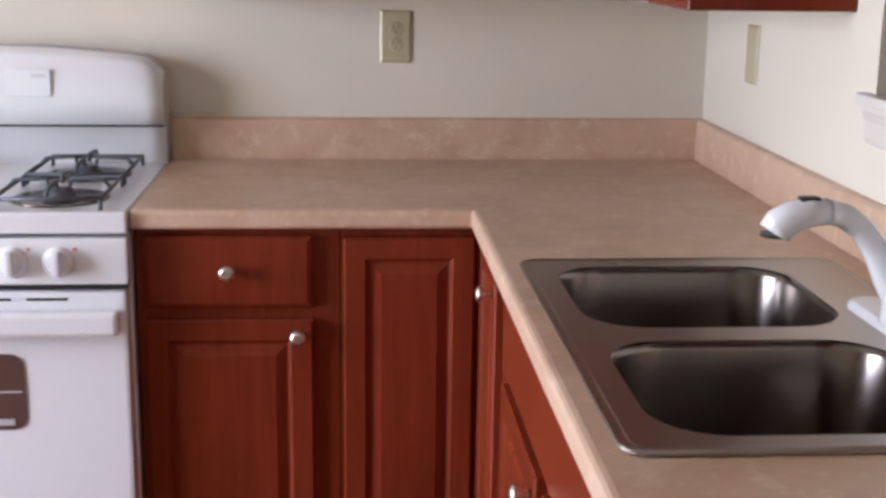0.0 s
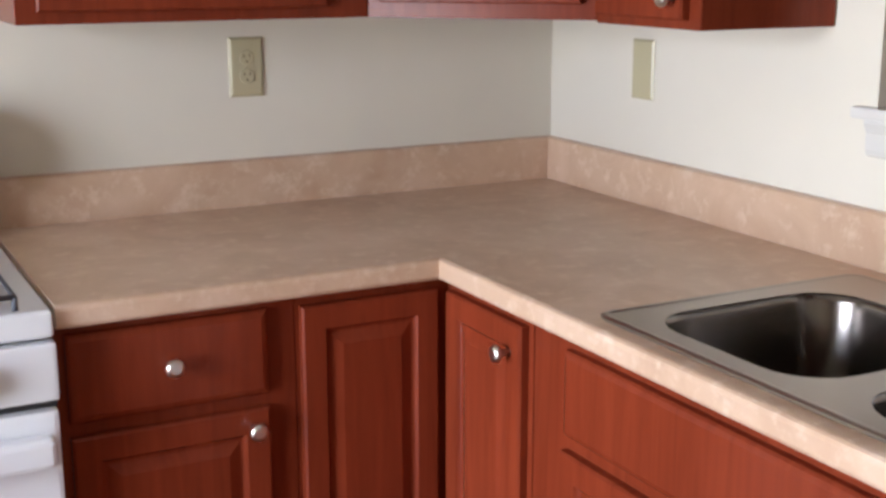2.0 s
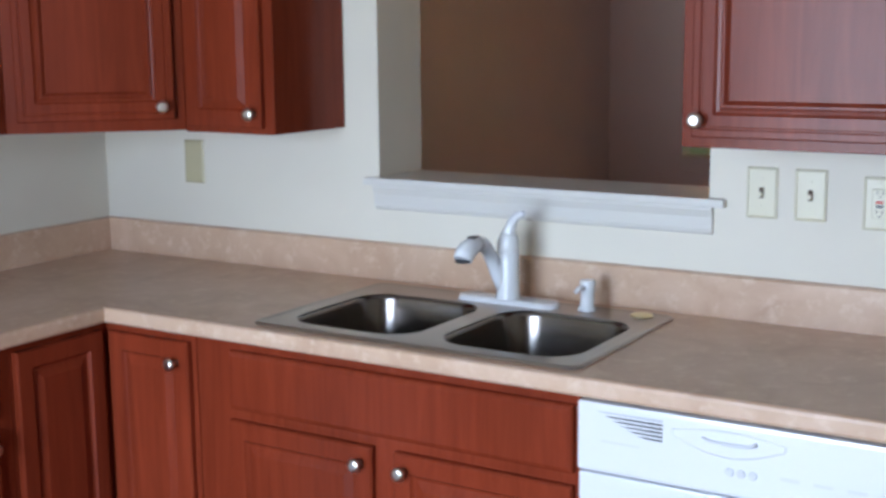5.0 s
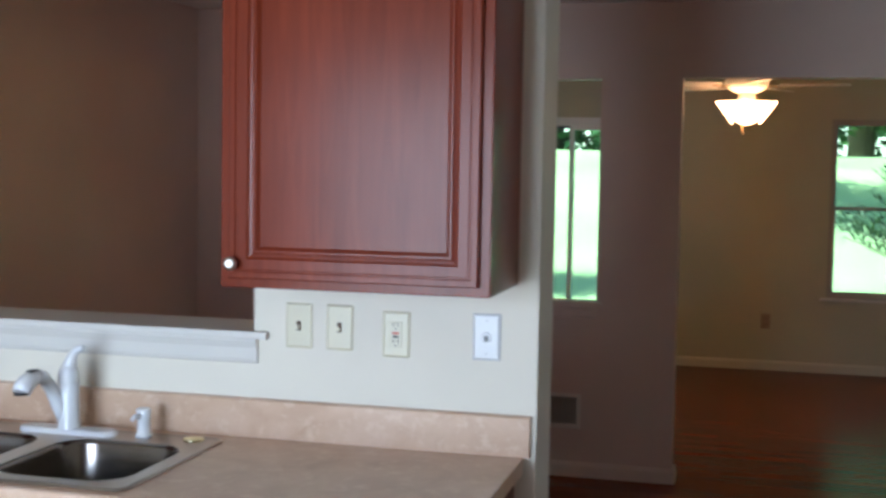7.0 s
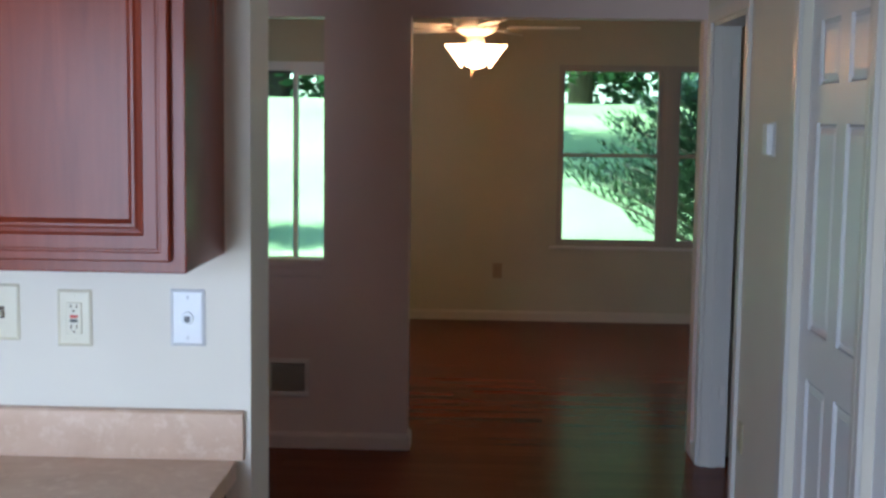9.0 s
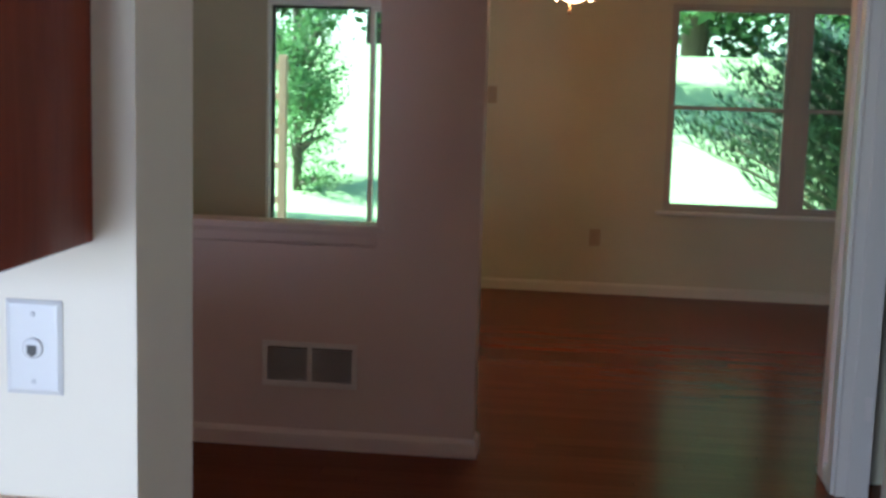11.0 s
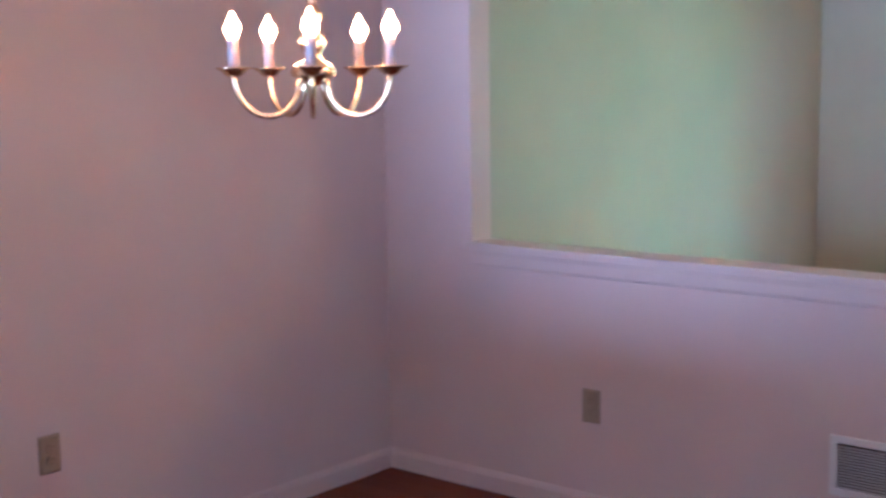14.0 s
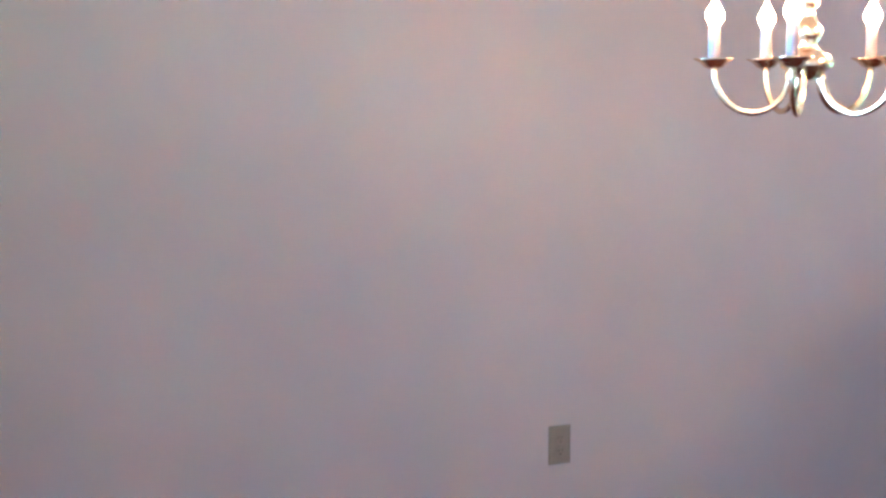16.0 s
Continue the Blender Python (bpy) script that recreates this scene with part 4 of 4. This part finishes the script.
panel_door("closet_door", 1.598, 0.756, "white painted six-panel closet door, closed")
panel_door("closet_door", 0.768, 0.746, "white painted six-panel closet door, closed")
for n_, (a, b) in (("2", (1.60, 0.84)), ("3", (0.77, 0.02))):
    t = thing("door_frame_" + n_, (a, YR, 0), 180, "white painted casing round a closet door", "door frame", "", "structure")
    bm = bmesh.new()
    w = a - b
    g = 0.033
    for a0, a1, z0, z1 in ((-CAS if n_ == "2" else -g, 0, FZ, 2.06), (w, w + (CAS if n_ == "3" else g), FZ, 2.06), (-CAS if n_ == "2" else -g, w + (CAS if n_ == "3" else g), 2.06, 2.122)):
        box(bm, a0, a1, -0.016, 0.0, z0, z1, 0.004, 2)
    part("casing", bm, M_TRIM, t)

# ---- living room ----


def framed(parent, name, x0, x1, z0, z1, w, y0, y1, mat, pane=True):
    """A sash facing -y: four bars and its pane."""
    bm = bmesh.new()
    for a0, a1, b0, b1 in ((x0, x0 + w, z0, z1), (x1 - w, x1, z0, z1), (x0 + w, x1 - w, z0, z0 + w), (x0 + w, x1 - w, z1 - w, z1)):
        box(bm, a0, a1, y0, y1, b0, b1, 0.003, 1)
    s = part(name, bm, mat, parent)
    if pane:
        p = part("pane", solid(x0 + w - 0.004, x1 - w + 0.004, (y0 + y1) / 2 - 0.002, (y0 + y1) / 2 + 0.002, z0 + w - 0.004, z1 - w + 0.004), M_GLASS, s, "clear glass pane")
        p.visible_shadow = False
    return s


wd = thing("window_1", (XF, -3.765, 0), -90, "twin double-hung window with taupe vinyl frames looking onto the garden", "window", "", "structure")
for k in range(2):
    o = k * 0.90
    bm = bmesh.new()
    for a0, a1, b0, b1 in ((o + 0.0005, o + 0.022, 0.6205, 2.0295), (o + 0.80, o + 0.8345, 0.6205, 2.0295), (o + 0.022, o + 0.80, 0.6205, 0.645), (o + 0.022, o + 0.80, 2.008, 2.0295)):
        box(bm, a0, a1, 0.02, 0.11, b0, b1)
    part("window_frame", bm, M_SASH, wd)
    framed(wd, "lower_sash", o + 0.022, o + 0.80, 0.645, 1.345, 0.026, 0.03, 0.06, M_SASH)
    framed(wd, "upper_sash", o + 0.022, o + 0.80, 1.318, 2.008, 0.026, 0.065, 0.095, M_SASH)
part("mullion", solid(0.835, 0.8995, 0.01, 0.13, 0.6205, 2.0295), M_SASH, wd)
part("window_sill", box(bmesh.new(), -0.05, 1.785, -0.035, 0.02, 0.598, 0.6195, 0.005), M_TRIM, wd, "white painted sill")

pd = thing("patio_door", (XF, -0.955, 0), -90, "two-panel sliding glass patio door with a dark metal frame", "door", "", "structure")
bm = bmesh.new()
for a0, a1, b0, b1 in ((0.0005, 0.018, FZ + 0.02, 2.0295), (1.470, 1.4865, FZ + 0.02, 2.0295), (0.018, 1.470, 1.960, 2.0295), (0.0005, 1.4865, FZ, FZ + 0.02)):
    box(bm, a0, a1, 0.02, 0.14, b0, b1)
part("door_frame", bm, M_DOORWHITE, pd)
framed(pd, "fixed_panel", 0.018, 0.765, FZ + 0.02, 1.960, 0.022, 0.09, 0.12, M_ALU)
sp = framed(pd, "sliding_panel", 0.73, 1.470, FZ + 0.02, 1.960, 0.034, 0.045, 0.075, M_DOORWHITE)
part("door_handle", tube(bmesh.new(), [(1.448, 0.045, 0.90), (1.446, 0.012, 0.905), (1.436, -0.004, 0.93), (1.434, -0.006, 1.00), (1.436, -0.004, 1.07), (1.446, 0.012, 1.095), (1.448, 0.045, 1.10)], [0.012, 0.014, 0.016, 0.014, 0.016, 0.014, 0.012], 10), M_BLACK, sp, "black pull handle")
part("latch_plate", solid(1.440, 1.466, 0.038, 0.0446, 0.92, 1.08, 0.002, 1), M_BLACK, sp)

# ceiling fan with a cluster of lit glass shades
FN = (5.35, -3.13, -0.03)
fn = thing("ceiling_fan", FN, 12, "white ceiling fan at rest with a cluster of lit frosted shades", "ceiling fan")
part("canopy", lathe(bmesh.new(), [(0.05, CEIL - 0.11), (0.09, CEIL - 0.09), (0.10, CEIL - 0.02), (0.09, CEIL + 0.03)], 28), M_TRIM, fn)
part("motor", lathe(bmesh.new(), [(0.06, 2.15), (0.105, 2.17), (0.135, 2.20), (0.14, 2.26), (0.12, 2.31), (0.07, 2.34), (0.05, 2.36)], 32), M_TRIM, fn)
for k in range(5):
    rot = Matrix.Rotation(radians(72 * k - 36), 4, 'Z')
    bm = bmesh.new()
    pts = [(0.20, -0.05), (0.26, -0.062), (0.55, -0.068), (0.62, -0.055), (0.645, 0.0), (0.62, 0.055), (0.55, 0.068), (0.26, 0.062), (0.20, 0.05)]
    a = [bm.verts.new((x, y, 2.197 + 0.16 * y)) for x, y in pts]
    b = [bm.verts.new((x, y, 2.204 + 0.16 * y)) for x, y in pts]
    bm.faces.new(a[::-1]), bm.faces.new(b)
    for i in range(len(pts)):
        bm.faces.new((a[i], a[(i + 1) % len(pts)], b[(i + 1) % len(pts)], b[i]))
    bmesh.ops.transform(bm, matrix=rot, verts=bm.verts)
    bl = part("blade", bm, M_TRIM, fn)
    bm = box(bmesh.new(), 0.11, 0.24, -0.018, 0.018, 2.190, 2.196)
    bmesh.ops.transform(bm, matrix=rot, verts=bm.verts)
    part("blade_arm", bm, M_BRASS, bl)
part("light_hub", lathe(bmesh.new(), [(0.02, 2.04), (0.05, 2.06), (0.06, 2.10), (0.05, 2.15)], 24), M_TRIM, fn)
for k in range(4):
    m4 = Matrix.Rotation(radians(90 * k - 12), 4, 'Z') @ Matrix.Translation((0.055, 0, 2.085)) @ Matrix.Rotation(radians(126), 4, 'Y')
    part("glass_shade", lathe(bmesh.new(), [(0.020, 0.0), (0.030, 0.02), (0.050, 0.045), (0.070, 0.078), (0.090, 0.104), (0.086, 0.106)], 20, m4), M_FANGLASS, fn, "lit frosted glass shade")
for dx in (-0.02, 0.025):
    part("pull_chain", tube(bmesh.new(), [(dx, 0.02, 2.05), (dx, 0.02, 1.90), (dx, 0.02, 1.885)], [0.0015, 0.0015, 0.006], 6), M_BRASS, fn)

# ---- outdoors ----


def height(x, y):
    """The lawn: level by the house, rising to a bank."""
    r = max(0.0, x - 11.0)
    return -0.12 + min(2.0, 0.17 * r ** 1.12) + 0.06 * math.sin(0.7 * x) * math.sin(0.6 * y + 1)


bm = bmesh.new()
xs = [-3000, -400, -60, -20, 0, 4, 7.7, 9, 10.5, 12, 13.5, 15, 17, 19, 21, 23, 26, 30, 36, 45, 60, 120, 500, 3000]
ys = [-3000, -500, -100, -45, -30, -22, -17, -13, -10, -8, -6, -4, -2, 0, 2, 4, 7, 10, 15, 22, 35, 60, 120, 500, 3000]
grid = [[bm.verts.new((x, y, height(x, y) if x > 7.6 else -0.16)) for y in ys] for x in xs]
for a, b in zip(grid, grid[1:]):
    for k in range(len(ys) - 1):
        bm.faces.new((a[k], b[k], b[k + 1], a[k + 1])).smooth = True
structure("ground", bm, M_GRASS, "sunlit grass lawn rising to a bank", "ground")
structure("patio", solid(XF + 0.17, 9.0, -3.2, -0.4, -0.16, -0.03), M_CONCRETE, "pale concrete patio slab outside the glass door", "pavement")


def leaves(name, centres, radius, count, size, mat, parent, rng, flat=0.0):
    """Many small bent leaves round the given centres, in one mesh."""
    verts, faces = [], []
    for _ in range(count):
        c = centres[rng.integers(len(centres))]
        d = rng.normal(size=3)
        d /= np.linalg.norm(d)
        p = np.asarray(c) + d * radius * rng.random() ** 0.45 * np.array([1, 1, 1 - flat])
        a, b = rng.normal(size=3), rng.normal(size=3)
        a /= np.linalg.norm(a)
        b -= a * (a @ b)
        b /= np.linalg.norm(b)
        s = size * (0.6 + 0.8 * rng.random())
        n = len(verts)
        verts += [tuple(p - a * s), tuple(p + b * s * 0.45), tuple(p + a * s), tuple(p - b * s * 0.45)]
        faces.append((n, n + 1, n + 2, n + 3))
    me = bpy.data.meshes.new(name)
    me.from_pydata(verts, [], faces)
    me.materials.append(mat)
    o = new(name, me)
    o.parent = parent
    return o


def broadleaf(x, y, h, spread, count, seed, label, low=0.3, size=0.09, limbs=16, girth=1.0):
    rng = np.random.default_rng(seed)
    t = thing("tree", (x, y, height(x, y)), 0, label, "tree", "garden trees")
    bm = bmesh.new()
    tube(bm, [(0, 0, -0.1), (0.05, 0.02, h * 0.3), (-0.04, 0.05, h * 0.6), (0, 0, h * 0.92)], [girth * k * h ** 0.8 for k in (0.05, 0.038, 0.022, 0.005)], 10)
    tips = []
    for k in range(limbs):
        a, z = rng.random() * 6.28, h * (low + (0.95 - low) * rng.random())
        r = spread * (0.45 + 0.55 * rng.random()) * (1.1 - 0.5 * z / h)
        tip = (r * math.cos(a), r * math.sin(a), z + 0.12 * h * rng.random())
        tube(bm, [(0, 0, z * 0.8), (tip[0] * 0.5, tip[1] * 0.5, z * 0.95), tip], [0.03, 0.02, 0.006], 6)
        tips += [tip, (tip[0] * 0.6, tip[1] * 0.6, tip[2] * 0.95)]
    part("trunk", bm, M_BARK, t)
    leaves("crown", tips, spread * 0.42, count, size, M_LEAF, t, rng)
    return t


def evergreen(x, y, h, spread, seed, label):
    """A juniper with rising boughs, each carrying flat sprays of needles."""
    rng = np.random.default_rng(seed)
    t = thing("evergreen_tree", (x, y, height(x, y)), 0, label, "tree", "garden trees")
    bm = bmesh.new()
    tube(bm, [(0, 0, -0.1), (0, 0, h * 0.5), (0, 0, h)], [0.13, 0.08, 0.015], 10)
    verts, faces = [], []
    for k in range(120):
        z = h * (0.04 + 0.80 * (k / 120))
        a = k * 2.4 + rng.random() * 0.5
        r = spread * (1.05 - 0.55 * z / h) * (0.55 + 0.6 * rng.random()) + 0.1
        d = np.array([math.cos(a), math.sin(a), 0])
        side = np.array([-d[1], d[0], 0])
        pts = [np.array([0, 0, z]) + d * r * u + np.array([0, 0, 0.75 * r * u - 0.22 * r * u * u]) for u in (0, 0.35, 0.7, 1.0)]
        tube(bm, [tuple(p) for p in pts], [0.022, 0.016, 0.010, 0.004], 6)
        for u in np.linspace(0.12, 1.0, 20):
            p = np.array([0, 0, z]) + d * r * u + np.array([0, 0, 0.75 * r * u - 0.22 * r * u * u])
            for sgn in (-1, 1):
                twig = side * sgn * 0.26 * r * (1.15 - u) + d * 0.16 * r + np.array([0, 0, 0.16 * r])
                for v in np.linspace(0.15, 1, 7):
                    q = p + twig * v + rng.normal(size=3) * 0.012
                    w = (d * 0.5 + side * sgn * rng.random() + np.array([0, 0, 0.15 + 0.8 * rng.random()])) * 0.060
                    e = np.cross(w, [0, 0, 1]) * 0.21 + rng.normal(size=3) * 0.004
                    n = len(verts)
                    verts += [tuple(q - e), tuple(q + w * 1.4), tuple(q + e), tuple(q - w * 0.3)]
                    faces.append((n, n + 1, n + 2, n + 3))
    part("trunk", bm, M_BARK, t)
    me = bpy.data.meshes.new("boughs")
    me.from_pydata(verts, [], faces)
    me.materials.append(M_NEEDLE)
    o = new("boughs", me)
    o.parent = t
    return t


evergreen(9.7, -5.72, 2.0, 1.42, 3, "dark green juniper with feathery rising boughs outside the window")
broadleaf(12.3, 0.0, 3.6, 0.55, 15000, 5, "narrow leafy green tree beside the patio trellis", 0.02, 0.026, 64, 0.4)
broadleaf(16.0, -2.75, 4.6, 1.9, 9000, 6, "leafy green tree on the bank behind the lawn", 0.3, 0.065, 26)
broadleaf(16.4, -7.6, 4.8, 2.6, 11000, 8, "leafy green tree on the bank behind the lawn", 0.27, 0.065, 30)
for k, (x, y) in enumerate(((25, 6), (26, 1.5), (27, -3), (25.5, -7.5), (27, -12), (26, -17), (29, 10), (24.5, -5.2), (25, -0.8), (24.5, -10))):
    broadleaf(x, y, 7.5 + (k % 3), 3.0, 9000, 20 + k, "leafy tree at the far edge of the lawn", 0.03, 0.15, 24)

# cedar garden gate and fence seen through the patio door
fe = thing("fence", (11.0, -0.15, -0.12), 90, "weathered reddish cedar garden trellis beside the tree", "fence")
for k in range(4):
    part("post", box(bmesh.new(), 0.5 * k - 0.04, 0.5 * k + 0.04, -0.04, 0.04, -0.2, 1.75, 0.006, 1), M_FENCE, fe)
for z in (0.25, 0.6, 0.95, 1.3, 1.6):
    part("rail", box(bmesh.new(), -0.04, 1.54, -0.062, -0.041, z, z + 0.07, 0.004, 1), M_FENCE, fe)

# ---- floorboards ----
BW = 0.083
lengths = (0.9, 1.2, 1.6, 2.1)
board_mesh = {}
for L in lengths:
    bmb = bmesh.new()
    hw, t0, t1, c = BW / 2 - 0.0002, -0.0158, 0.0, 0.0003
    ring0 = [(-hw, t0), (hw, t0), (hw, t1 - c), (hw - c, t1), (-hw + c, t1), (-hw, t1 - c)]
    a = [bmb.verts.new((x, 0.0005, z)) for x, z in ring0]
    b = [bmb.verts.new((x, L - 0.0005, z)) for x, z in ring0]
    bmb.faces.new(a), bmb.faces.new(b[::-1])
    for i in range(6):
        bmb.faces.new((a[i], b[i], b[(i + 1) % 6], a[(i + 1) % 6]))
    bmesh.ops.recalc_face_normals(bmb, faces=bmb.faces)
    board_mesh[L] = mesh_of("floorboard", bmb, M_FLOOR)
floor_ob = bpy.data.objects["floor"]
rng = np.random.default_rng(11)
rest_v, rest_f, made = [], [], 0
x = -4.36
while x < XF + 0.03:
    y = -6.58 - rng.random() * 0.8
    while y < 0.1:
        L = lengths[rng.integers(4)]
        y1 = min(y + L, 0.15)
        near = 0.9 < x < 5.6 and y1 > -4.6 and y < -1.2 and made < 290 and y1 - y == L and y > -6.55
        if near:
            o = new("floorboard", board_mesh[L])
            o.parent = floor_ob
            o.location = (x, y, FZ)
            made += 1
        else:
            n, hw = len(rest_v), BW / 2 - 0.0002
            for yy in (max(y, -6.59) + 0.0005, y1 - 0.0005):
                rest_v += [(x - hw, yy, FZ - 0.0158), (x + hw, yy, FZ - 0.0158), (x + hw, yy, FZ - 0.0003), (x + hw - 0.0003, yy, FZ), (x - hw + 0.0003, yy, FZ), (x - hw, yy, FZ - 0.0003)]
            for i in range(6):
                rest_f.append((n + i, n + 6 + i, n + 6 + (i + 1) % 6, n + (i + 1) % 6))
        y = y1 if y1 < 0.15 else 1
    x += BW
me = bpy.data.meshes.new("floorboards")
me.from_pydata(rest_v, [], rest_f)
me.materials.append(M_FLOOR)
o = new("floorboards", me)
o.parent = floor_ob
tagged(o, "reddish brown hardwood strips", "", "", "stuff")
